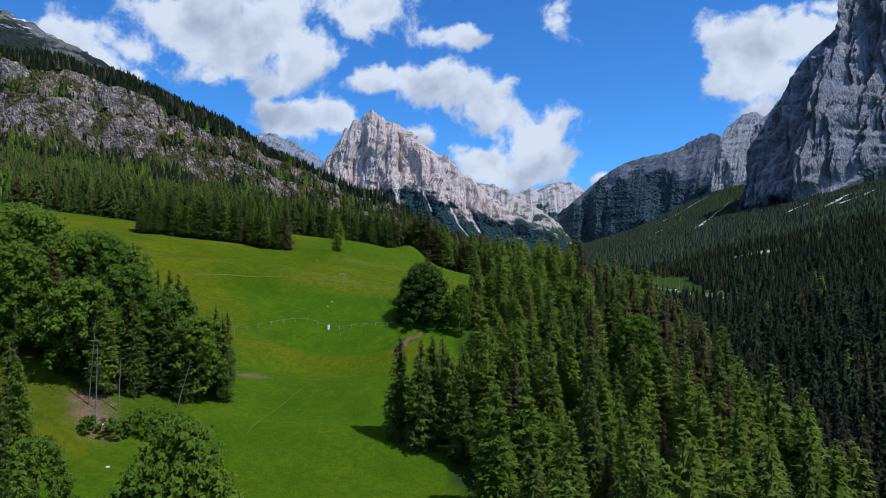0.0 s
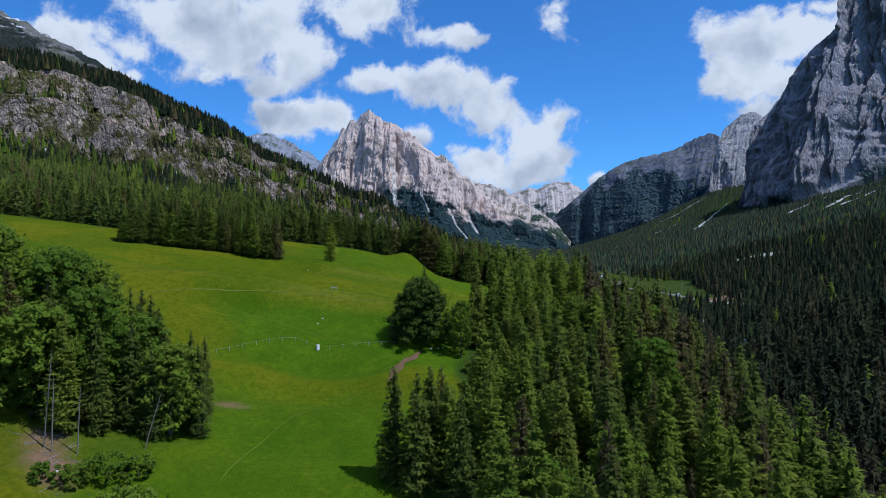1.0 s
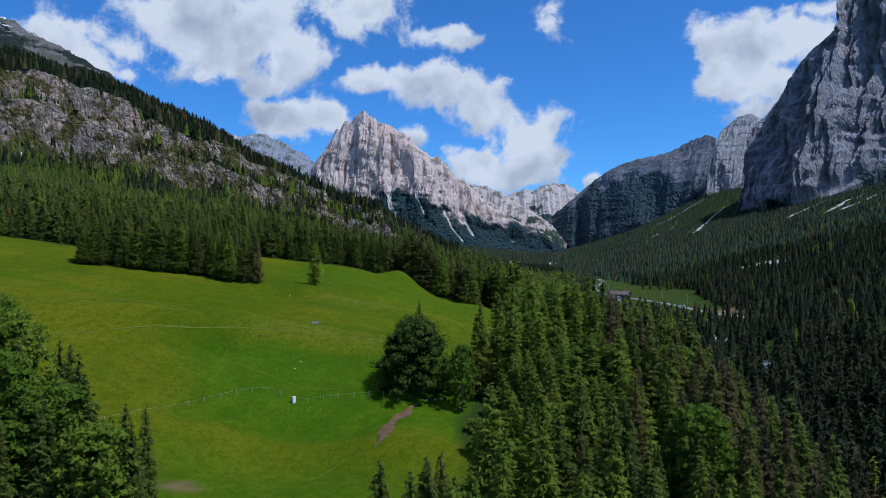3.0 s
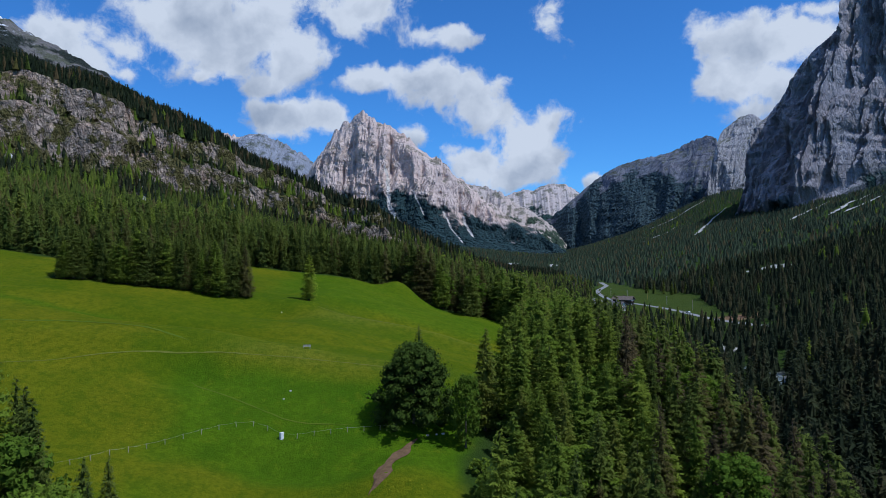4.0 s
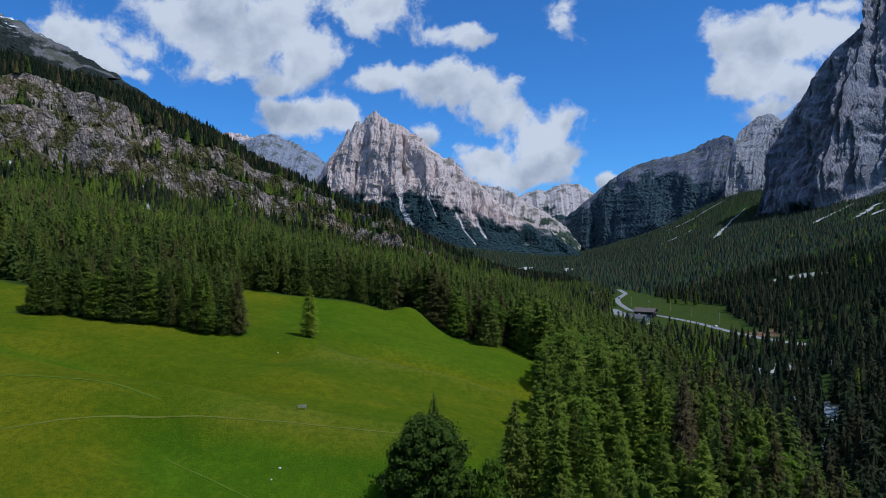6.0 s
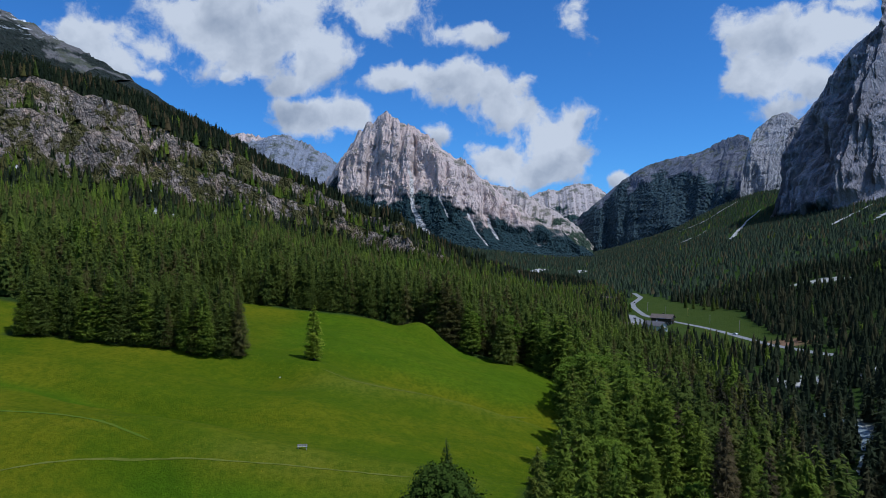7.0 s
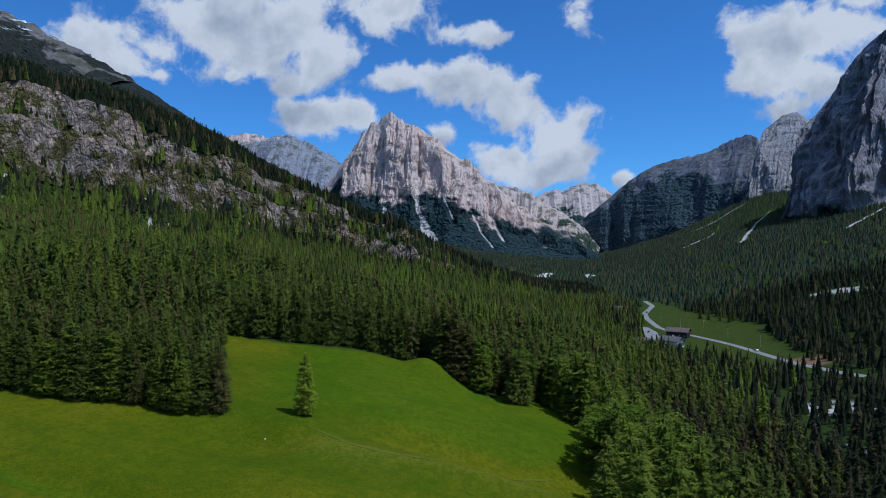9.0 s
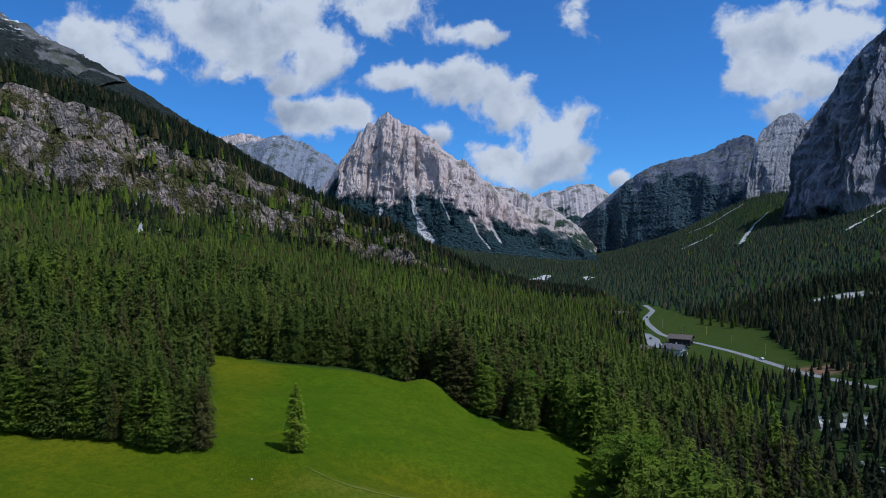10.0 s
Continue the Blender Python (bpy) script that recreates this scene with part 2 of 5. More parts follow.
def mountain_material(name, warm, green=(.024, .050, .046), snow=0.0, pale=0.0, hue=(1, 1, 1), streaky=.5):
    """Weathered limestone; the mesh says where forest and scree lie."""
    m, t, b = material(name, .95, .1)
    p = place(t)
    big = noise_tex(t, p, .007, 6, .6)
    streak = noise_tex(t, p, .060, 10, .74, (1, 1, .28))
    fine = noise_tex(t, p, .16, 6, .75, (1, 1, .5))
    blocks, joint_h, _ = rock_colour(t, p, .55, warm, .35)
    band = noise_tex(t, p, .030, 8, .68, (.2, .2, 2.0))
    rock = ramp_of(t, streak, (.28, (.20, .195, .20)), (.45, (.40, .38, .37)), (.56, (.50, .47, .44)), (.72, (.42, .38, .35)))
    rock = blend(t, span(t, big, .46, .66, 0, warm), rock, (.56, .42, .34))
    rock = blend(t, span(t, noise_tex(t, p, .018, 7, .7, (1, 1, .35)), .54, .70, 0, streaky), rock, (.15, .145, .15))
    rock = blend(t, span(t, band, .50, .66, 0, .30), rock, (.20, .19, .185))
    rock = blend(t, span(t, fine, .48, .66, 0, .5), rock, (.17, .165, .165))
    rock = blend(t, .5, rock, blocks)
    if pale:
        rock = blend(t, pale, rock, (.62, .56, .50))
    # hue tints all the rock; blue in it stands for haze on far faces
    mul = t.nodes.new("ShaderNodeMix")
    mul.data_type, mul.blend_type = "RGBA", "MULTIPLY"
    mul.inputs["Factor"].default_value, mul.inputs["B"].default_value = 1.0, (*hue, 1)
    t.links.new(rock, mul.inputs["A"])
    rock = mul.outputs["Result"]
    sep = t.nodes.new("ShaderNodeSeparateXYZ")
    t.links.new(p, sep.inputs[0])
    nrm = t.nodes.new("ShaderNodeSeparateXYZ")
    t.links.new(t.nodes.new("ShaderNodeNewGeometry").outputs["True Normal"], nrm.inputs[0])
    speck = noise_tex(t, p, .10, 4, .7)
    wood_c = blend(t, span(t, speck, .35, .68), tuple(v * .6 for v in green), tuple(v * 1.5 for v in green))
    turf_f = math_node(t, "MULTIPLY", span(t, nrm.outputs["Z"], .55, .76), span(t, noise_tex(t, p, .02, 6, .65), .46, .6))
    c = blend(t, math_node(t, "MULTIPLY", turf_f, .75), rock, (.075, .085, .045))
    c = blend(t, attr(t, "wood"), c, wood_c)
    c = blend(t, attr(t, "scree"), c, blend(t, noise_tex(t, p, .08, 5, .7), (.46, .43, .40), (.70, .66, .62)))
    if snow:
        sn = math_node(t, "MULTIPLY", span(t, noise_tex(t, p, .03, 7, .7, (1, .4, 1.8)), .56, .62), span(t, sep.outputs["Z"], snow, snow + 90))
        c = blend(t, sn, c, (.82, .84, .88))
    t.links.new(c, b.inputs["Base Color"])
    h = math_node(t, "ADD", math_node(t, "MULTIPLY", joint_h, .6), math_node(t, "MULTIPLY", band, .5))
    h = math_node(t, "ADD", h, math_node(t, "MULTIPLY", fine, .8))
    bump(t, b, h, .7, 9.0)
    return m


def leaf_material(name, dark, light, rough=.9, through_light=.25, browned=.65):
    """Needles or leaves; every tree takes its own tint from the mesh or from its object."""
    m, t, b = material(name, rough, .06)
    p = place(t)
    info = t.nodes.new("ShaderNodeObjectInfo")
    vary = math_node(t, "FRACT", math_node(t, "ADD", info.outputs["Random"], attr(t, "tint")))
    c = blend(t, vary, dark, light)
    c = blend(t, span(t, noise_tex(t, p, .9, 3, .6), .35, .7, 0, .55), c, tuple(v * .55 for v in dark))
    # tips lighter than hearts: shading of the crown put into its colour
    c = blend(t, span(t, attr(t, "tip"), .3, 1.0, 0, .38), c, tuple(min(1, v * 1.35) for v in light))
    c = blend(t, math_node(t, "MULTIPLY", span(t, vary, .80, .88), browned), c, (.105, .075, .035))
    t.links.new(c, b.inputs["Base Color"])
    # needles stand in all directions: the shading leans towards the sky
    lean = t.nodes.new("ShaderNodeVectorMath")
    lean.operation = "MULTIPLY_ADD"
    t.links.new(t.nodes.new("ShaderNodeNewGeometry").outputs["Normal"], lean.inputs[0])
    lean.inputs[1].default_value, lean.inputs[2].default_value = (.42, .42, .42), (0, 0, .60)
    unit_n = t.nodes.new("ShaderNodeVectorMath")
    unit_n.operation = "NORMALIZE"
    t.links.new(lean.outputs[0], unit_n.inputs[0])
    t.links.new(unit_n.outputs[0], b.inputs["Normal"])
    tr = t.nodes.new("ShaderNodeBsdfTranslucent")
    t.links.new(c, tr.inputs["Color"])
    mx = t.nodes.new("ShaderNodeMixShader")
    mx.inputs[0].default_value = through_light
    t.links.new(b.outputs[0], mx.inputs[1])
    t.links.new(tr.outputs[0], mx.inputs[2])
    t.links.new(mx.outputs[0], t.nodes["Material Output"].inputs["Surface"])
    return m


def plain(name, a, b2, scale=2.0, rough=.8, spec=.3, bumpy=0.0):
    m, t, b = material(name, rough, spec)
    tc = t.nodes.new("ShaderNodeTexCoord").outputs["Object"]
    n = noise_tex(t, tc, scale, 5, .65)
    t.links.new(blend(t, span(t, n, .3, .7), a, b2), b.inputs["Base Color"])
    if bumpy:
        bump(t, b, n, .5, bumpy)
    return m


GROUND = ground_material()
# blue-dark green: cloud shadow on the forest apron put into its colour
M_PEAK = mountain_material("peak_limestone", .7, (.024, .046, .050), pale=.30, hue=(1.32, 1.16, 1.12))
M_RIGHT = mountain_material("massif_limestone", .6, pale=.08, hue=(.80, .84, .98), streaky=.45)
M_DOME = mountain_material("dome_limestone", .2, pale=.1, hue=(.85, .90, 1.0))
# rock and wood both dark blue: shade and haze put into their colour
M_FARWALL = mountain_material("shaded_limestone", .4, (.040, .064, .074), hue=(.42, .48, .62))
M_LEFT = mountain_material("high_slope_rock", .10, (.024, .030, .024), snow=520, hue=(.42, .42, .42))
# grey rock turned blue by its hue, as distance haze in the colour
M_BACK = mountain_material("far_hazy_grey_rock", .15, pale=.2, snow=640, hue=(.62, .70, .86))
M_PINK = mountain_material("far_pink_rock", .8, pale=.35, hue=(1.3, 1.12, 1.08))
M_PALE = mountain_material("far_pale_rock", .5, pale=.55, snow=490, hue=(1.05, 1.0, 1.04))
M_STEP = mountain_material("banded_rock", .5, (.040, .062, .042), pale=.3, hue=(1.1, 1.03, 1.02))
SPRUCE = leaf_material("spruce_needles", (.058, .092, .020), (.165, .200, .034), through_light=.45)
YOUNG_LARCH = leaf_material("young_larch_needles", (.20, .27, .026), (.28, .34, .034), through_light=.5, browned=0.0)
BROWNED = leaf_material("browned_spruce_needles", (.055, .050, .026), (.125, .098, .046), through_light=.4, browned=0.0)
# far needles paler and greyer: haze put into their colour
HAZY_SPRUCE = leaf_material("haze_grey_spruce_needles", (.040, .062, .038), (.085, .112, .062), through_light=.35)
# needles darkened in colour to stand for shade on gorge side, ledges, valley floor
SHADED_SPRUCE = leaf_material("shade_dark_spruce_needles", (.018, .029, .015), (.050, .060, .027), through_light=.35, browned=.3)
# near-black copy of the needles: shade along the crest put into the colour
SHADED_CREST_SPRUCE = leaf_material("shade_dark_crest_needles", (.010, .017, .009), (.024, .034, .014), through_light=.2)
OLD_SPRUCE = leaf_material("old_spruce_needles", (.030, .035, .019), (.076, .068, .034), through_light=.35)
LARCH = leaf_material("larch_needles", (.105, .170, .022), (.235, .290, .036), through_light=.5, browned=.3)
BROAD = leaf_material("broad_leaves", (.085, .150, .014), (.175, .245, .024), through_light=.4, browned=0.0)
DARKLEAF = leaf_material("dark_leaves", (.034, .062, .010), (.072, .108, .014), browned=0.0)
BARK = plain("bark", (.085, .065, .050), (.17, .14, .115), 6, .95, .1, .02)
DEADWOOD = plain("dead_wood", (.14, .12, .105), (.26, .235, .21), 6, .95, .1)
# ---- ground ----
def hash3(ix, iy, iz, seed):
    h = (np.asarray(ix).astype(np.int64) * 374761393 + iy.astype(np.int64) * 668265263 + iz.astype(np.int64) * 2147483647 + seed * 974634777) & 0xFFFFFFFF
    h = ((h ^ (h >> 13)) * 1274126177) & 0xFFFFFFFF
    h = ((h ^ (h >> 16)) * 2246822519) & 0xFFFFFFFF
    return ((h ^ (h >> 15)) & 0xFFFFFF) / float(0xFFFFFF)


def vnoise(x, y, z, seed=0, sharp=False):
    """Value noise, -1 to 1; sharp: with plane facets and creases."""
    x, y, z = np.broadcast_arrays(*(np.atleast_1d(np.asarray(v, float)) for v in (x, y, z)))
    ix, iy, iz = np.floor(x), np.floor(y), np.floor(z)
    fx, fy, fz = x - ix, y - iy, z - iz
    if not sharp:
        fx, fy, fz = (f * f * f * (f * (f * 6 - 15) + 10) for f in (fx, fy, fz))
    total = 0
    for dx in (0, 1):
        for dy in (0, 1):
            for dz in (0, 1):
                w = (fx if dx else 1 - fx) * (fy if dy else 1 - fy) * (fz if dz else 1 - fz)
                total = total + w * hash3(ix + dx, iy + dy, iz + dz, seed)
    return total * 2 - 1


def fbm(x, y, z=0.0, octaves=5, gain=.5, seed=0):
    total, amp = 0, 1.0
    for o in range(octaves):
        total = total + amp * vnoise(np.asarray(x) * 2**o, np.asarray(y) * 2**o, np.asarray(z) * 2**o, seed + o)
        amp *= gain
    return total


def ridged(x, y, z=0.0, octaves=5, gain=.5, seed=0, sharp=False):
    total, amp = 0, 1.0
    for o in range(octaves):
        total = total + amp * (1 - 2 * np.abs(vnoise(np.asarray(x) * 2**o, np.asarray(y) * 2**o, np.asarray(z) * 2**o, seed + o, sharp)))
        amp *= gain
    return total


def smooth(a, b, x):
    f = np.clip((x - a) / (b - a), 0, 1)
    return f * f * (3 - 2 * f)


def softplus(x, k):
    return k * np.logaddexp(0, x / k)


def softmax(a, b, k):
    return k * np.logaddexp(a / k, b / k)


def lane(y, ys, vs):
    """A smooth profile through few stations."""
    v = 0
    for d in (-1, -.5, 0, .5, 1):
        v = v + np.interp(np.asarray(y, float) + d * .28 * np.gradient(np.array(ys, float)).mean(), ys, vs)
    return v / 5


EDGE = 50.0                                   # where the shelf of the meadow breaks off to the gorge


def valley_line(y):
    return np.interp(y, [-400, 150, 300, 375, 500, 700, 1100, 1700, 2500, 4800], [60, 105, 125, 155, 185, 200, 230, 300, 430, 700])


def valley_floor(y):
    return lane(y, [-400, 150, 300, 375, 480, 560, 700, 1100, 1700, 2500, 4800], [-50, -30, -24, -18, -2, 4, 6, 14, 32, 48, 60])


def meadow_height(x, y):
    p = np.interp(y, [-200, 0, 60, 110, 130, 150, 163, 178, 186, 200, 210, 218, 232, 250, 272, 300, 345, 400],
                  [-25, -8, -4, 2.5, 8, 10.6, 11.5, 15.5, 19.3, 26, 31.2, 32.4, 33.2, 36, 39.5, 42, 45, 44])
    tl = np.interp(y, [0, 130, 200, 300], [.30, .28, .12, .13])
    tr = np.interp(y, [0, 180, 230, 272, 350], [.06, .06, .2, .28, .28])
    d = x + 35
    z = p + np.where(d < 0, -d * tl, -d * tr)
    z = z + 2.0 * np.exp(-((x + 42) / 9) ** 2 - ((y - 270) / 10) ** 2)          # knoll under the single tree
    z = z + 5.2 * np.exp(-((x + 16) / 7) ** 2 - ((y - 339) / 8) ** 2) - 2.2 * np.exp(-((x - 2) / 9) ** 2 - ((y - 334) / 10) ** 2)           # bank at the far end
    z = z - 4.4 * np.exp(-((x + 70) / 30) ** 2 - ((y - 233 + .12 * (x + 70)) / 5) ** 2)          # hollow with the track
    z = z - 4.5 * np.exp(-((x + 54) / 16) ** 2 - ((y - 261) / 8) ** 2)          # dip below the knoll
    z = z - 3.6 * np.exp(-((x + 56) / 9) ** 2 - ((y - 203) / 6) ** 2)
    z = z + 3.6 * np.exp(-((x + 6) / 9) ** 2 - ((y - 175) / 8) ** 2)
    z = z - 2.6 * np.exp(-((x - 6) / 30) ** 2 - ((y - 350) / 14) ** 2)
    z = z - 1.6 * np.exp(-((x + 26) / 20) ** 2 - ((y - 164) / 5) ** 2)
    z = z + 2.3 * np.exp(-((x + 5) / 40) ** 2 - ((y - 263) / 4.5) ** 2) - 2.9 * np.exp(-((x + 5) / 40) ** 2 - ((y - 277) / 6.5) ** 2)
    z = z + 1.2 * np.exp(-((x + 40) / 60) ** 2 - ((y - 217) / 3.5) ** 2) - 1.2 * np.exp(-((x + 30) / 30) ** 2 - ((y - 178) / 4) ** 2)
    return z - 1.0 * smooth(225, 260, y) + .8 * fbm(x / 30, y / 17, 0, 4, .55, seed=5)


def ground_height(x, y):
    x, y = np.asarray(x, float), np.asarray(y, float)
    meadow = 0
    for dx, dy in ((0, 0), (-2.5, 0), (2.5, 0), (0, -2), (0, 2)):
        meadow = meadow + meadow_height(x + dx, y + dy) / 5
    drop = .68 * softplus(x - EDGE, 6.0) * (1 - smooth(340, 430, y))
    far = 35 - .2 * x - .12 * softplus(x - 20, 14.0) + .02 * (y - 450) + 5 * fbm(x / 90, y / 90, 0, 4, seed=11)
    w = smooth(335, 430, y)
    left = (meadow - drop) * (1 - w) + far * w
    dx = x - valley_line(y)
    near = 1 - smooth(350, 600, y)
    valley = valley_floor(y) + (.24 + .14 * near) * softplus(dx - 45 * (1 - near), 18.0) + .10 * softplus(-dx - 60, 18.0)
    valley = valley + 3.0 * fbm(x / 120, y / 120, 0, 4, seed=21) * smooth(30, 200, np.abs(dx))
    valley = valley + 85 * np.exp(-((x - 1030) / 240) ** 2 - ((y - 2480) / 330) ** 2)        # fan below the dome
    z = softmax(left, valley, 5.0)
    s, u = -.54 * x + .84 * y, -.84 * x - .54 * y
    wob = 28 * fbm(x / 130, y / 130, 0, 4, seed=31)
    ridge = lane(u, [-900, -648, -492, -388, -256, -115, 4, 300], [-5, 26, 76, 128, 197, 250, 276, 330])
    base = lane(u, [-900, -648, -492, -350, -253, -140, -39, 300], [-40, -10, 36, 70, 98, 122, 138, 182])
    sw = s + wob
    ramp = np.interp(sw, [720, 740, 745, 762, 767, 800, 950, 1000], [0, .10, .34, .41, .60, .68, 1, 1.02])
    hill = base + (ridge - base) * ramp - .6 * softplus(720 - sw, 12.0) - .35 * softplus(s - 960, 15.0)
    hill = hill + smooth(650, 720, s) * 6 * fbm(x / 45, y / 45, 0, 4, seed=41)
    z = softmax(z, hill, 5.0)
    return z if z.size > 1 else float(z.ravel()[0])


def cliff_band(x, y):
    """1 on the broken cliffs of the side hill."""
    s, u = -.54 * x + .84 * y, -.84 * x - .54 * y
    wob = 28 * fbm(x / 130, y / 130, 0, 4, seed=31)
    band = smooth(712, 735, s + wob) * (1 - smooth(764, 782, s + wob)) * smooth(-390, -300, u)
    broken = fbm(x / 34, y / 34, 0, 5, .65, seed=51) + .55 * smooth(-300, -60, u) - .25
    knob = smooth(1.0, .6, np.hypot((x - 70) / 16, (y - 690) / 34) + .35 * broken)
    return np.clip(np.maximum(band * smooth(.02, .34, broken), knob), 0, 1)


def chutes(x, y):
    """1 in the pale gravel chutes that run down from the cliffs."""
    s, u = -.54 * x + .84 * y, -.84 * x - .54 * y
    g = 0
    for at, a, b, w in ((-37, 655, 748, 1.9), (-138, 660, 748, 1.4), (-150, 680, 725, 1.1), (20, 680, 742, 1.5)):
        c = at + 5 * np.sin(s / 13.0 + at) + (s - 700) * .06
        g = np.maximum(g, smooth(1.5, .6, np.abs(u - c) / (w * (1.5 - .8 * smooth(a, b, s)))) * smooth(a - 4, a + 4, s) * (1 - smooth(b - 4, b + 4, s)))
    return g


def wood_border(y):
    """The x at which the meadow ends and the wood above the gorge begins."""
    return np.interp(y, [40, 100, 113, 125, 150, 185, 215, 240, 265, 320, 345, 420], [16, 8, 4, -4, 3, 6, 10, 18, 26, 34, 22, -60])


def meadow_mask(x, y):
    """1 on open grass."""
    w = 3.0 * fbm(np.asarray(x) / 14, np.asarray(y) / 14, 0, 3, seed=61)
    m = smooth(1.5, -1.5, x + w * .6 - wood_border(y))
    back = np.interp(x, [-220, -100, -58, -30, -12, 5, 30], [345, 345, 342, 347, 349, 340, 348])
    front = np.interp(x, [-220, -150, -124, -120, -62], [304, 298, 290, 264, 271])
    m = m * smooth(1.5, -1.5, y + w * .5 - back)
    m = m * (1 - smooth(1.5, -1.5, x + 61 + .36 * (y - 272) + w * .5) * smooth(-1.5, 1.5, y + w * .5 - front))
    clump = smooth(1.0, .85, np.hypot((x + 78) / 33, (y - 138) / 30) + .05 * w)
    m = m * (1 - .25 * clump)
    # open floor of the main valley by the farm
    c2 = np.interp(y, [540, 560, 640, 750, 900, 1000], [214, 212, 199, 215, 222, 232])
    w2 = np.interp(y, [545, 565, 600, 640, 750, 850, 1000, 1020], [0, 14, 32, 44, 52, 32, 8, 0])
    f = smooth(1.0, .85, np.abs(x - c2) / np.maximum(w2 + 1.5 * w, .1)) * (y > 545) * (y < 1015)
    return np.clip(np.maximum(m * smooth(-215, -165, x + 0 * y), f), 0, 1)


def river_x(y):
    return valley_line(y) + 14 * np.sin(y / 47.0) - 6 + 5 * np.sin(y / 19.0)


def steps(*spans):
    """Grid stations: (from, to, spacing) one after another."""
    v = [np.arange(a, b, d) for a, b, d in spans]
    return np.concatenate([*v, [spans[-1][1]]])


def grid_mesh(name, X, Y, Z):
    """A mesh on a rows x columns lattice of points."""
    r, c = X.shape
    idx = np.arange(r * c).reshape(r, c)
    quads = np.stack([idx[:-1, :-1], idx[:-1, 1:], idx[1:, 1:], idx[1:, :-1]], -1).reshape(-1, 4)
    return fast_mesh(name, np.stack([X, Y, Z], -1).reshape(-1, 3), quads)


def fast_mesh(name, verts, faces):
    me = bpy.data.meshes.new(name)
    faces = np.asarray(faces, np.int32)
    n, k = faces.shape
    me.vertices.add(len(verts))
    me.vertices.foreach_set("co", np.asarray(verts, np.float32).ravel())
    me.loops.add(n * k)
    me.loops.foreach_set("vertex_index", faces.ravel())
    me.polygons.add(n)
    me.polygons.foreach_set("loop_start", np.arange(0, n * k, k, dtype=np.int32))
    me.polygons.foreach_set("use_smooth", np.zeros(n, bool))
    me.update(calc_edges=True)
    me.validate()
    return me


def float_attr(me, name, values):
    a = me.attributes.new(name, "FLOAT", "POINT")
    a.data.foreach_set("value", np.asarray(values, np.float32).ravel())


def shade_smooth(me):
    me.polygons.foreach_set("use_smooth", np.ones(len(me.polygons), bool))


gx = steps((-2600, -700, 50), (-700, -570, 8), (-570, -180, 3), (-180, 130, 2.4), (130, 400, 7), (400, 1000, 25), (1000, 3200, 80))
gy = steps((-900, 0, 30), (0, 60, 6), (60, 370, 2.0), (370, 560, 5), (560, 880, 3), (880, 1050, 6), (1050, 2000, 25), (2000, 4800, 80))
GX, GY = np.meshgrid(gx, gy)
GZ = ground_height(GX, GY)
open_grass = meadow_mask(GX, GY)
fall_y, fall_x = np.gradient(GZ, gy, gx)
steep = np.hypot(fall_x, fall_y) + .35 * fbm(GX / 14, GY / 14, GZ / 10, 4, .6, seed=95)
side = -.54 * GX + .84 * GY + 28 * fbm(GX / 130, GY / 130, 0, 4, seed=31)
cliffs = np.maximum(cliff_band(GX, GY), smooth(786, 772, side) * .95 * smooth(.95, 1.35, steep) * smooth(480, 560, GY) * smooth(660, 720, -.54 * GX + .84 * GY))
rib_u = -.84 * GX - .54 * GY
rib = ridged(rib_u / 22 + .6 * fbm(GX / 40, GY / 40, 0, 4, seed=90), GZ / 38, 0, 4, .62, 91, True) + .5 * ridged(rib_u / 30, GZ / 6 + rib_u / 60, 0, 3, .65, 92, True) + .35 * vnoise(GX / 5, GY / 5, GZ / 4, 93, True)
rib = (rib - .3) * 3.0 * smooth(.4, .8, cliffs) * smooth(500, 600, GY)
gme = grid_mesh("ground", GX + .54 * rib, GY - .84 * rib, GZ)
float_attr(gme, "forest", 1 - open_grass)
float_attr(gme, "rock", cliffs)
sway = 6 * fbm(GX / 22, GY / 22, 0, 4, seed=66)
bank = smooth(-66, -50, GX + .35 * (GY - 190) + sway) * smooth(172, 179, GY + .5 * sway) * smooth(211, 204, GY + .35 * sway)       # lush steep bank
lower = smooth(176, 158, GY + sway) * smooth(-64, -50, GX + sway)
mound = smooth(1.0, .5, np.hypot((GX + 4) / 15, (GY - 336) / 13) + .04 * sway)
hollow = np.exp(-((GY - 231 + .12 * (GX + 70) + .3 * sway) / 2.6) ** 2) * smooth(-44, -60, GX)
bank = np.maximum(bank, .9 * hollow)
bank = np.maximum(bank, .6 * smooth(279, 287, GY + .4 * sway) * smooth(-64, -52, GX))
float_attr(gme, "lush", np.clip(np.maximum(np.maximum(bank, .75 * lower), .8 * mound), 0, 1))
crest = np.exp(-((GY - 264 - .10 * (GX + 5)) / 4.5) ** 2) * smooth(-48, -30, GX) * smooth(28, 12, GX)
crest = np.maximum(crest, .7 * np.exp(-((GY - 214 + .3 * sway) / 4.5) ** 2) * smooth(-60, -40, GX) * smooth(8, -6, GX))
float_attr(gme, "dry", np.clip(crest * (1 + .5 * fbm(GX / 8, GY / 5, 0, 3, seed=67)), 0, 1))
# where the valley grass takes its painted cloud shade
float_attr(gme, "valley_shade", smooth(430, 480, GY))
bed = np.abs(GX - river_x(GY))
gravel_bar = .6 * smooth(3.2, 1.6, bed + 2 * fbm(GX / 9, GY / 9, 0, 3, seed=71)) * smooth(366, 376, GY) * (1 - smooth(398, 410, GY))
gravel_bar = np.maximum(gravel_bar, smooth(1.0, .6, np.hypot((GX - 205) / 34, (GY - 478) / 13) + .35 * fbm(GX / 12, GY / 12, 0, 3, seed=72)))
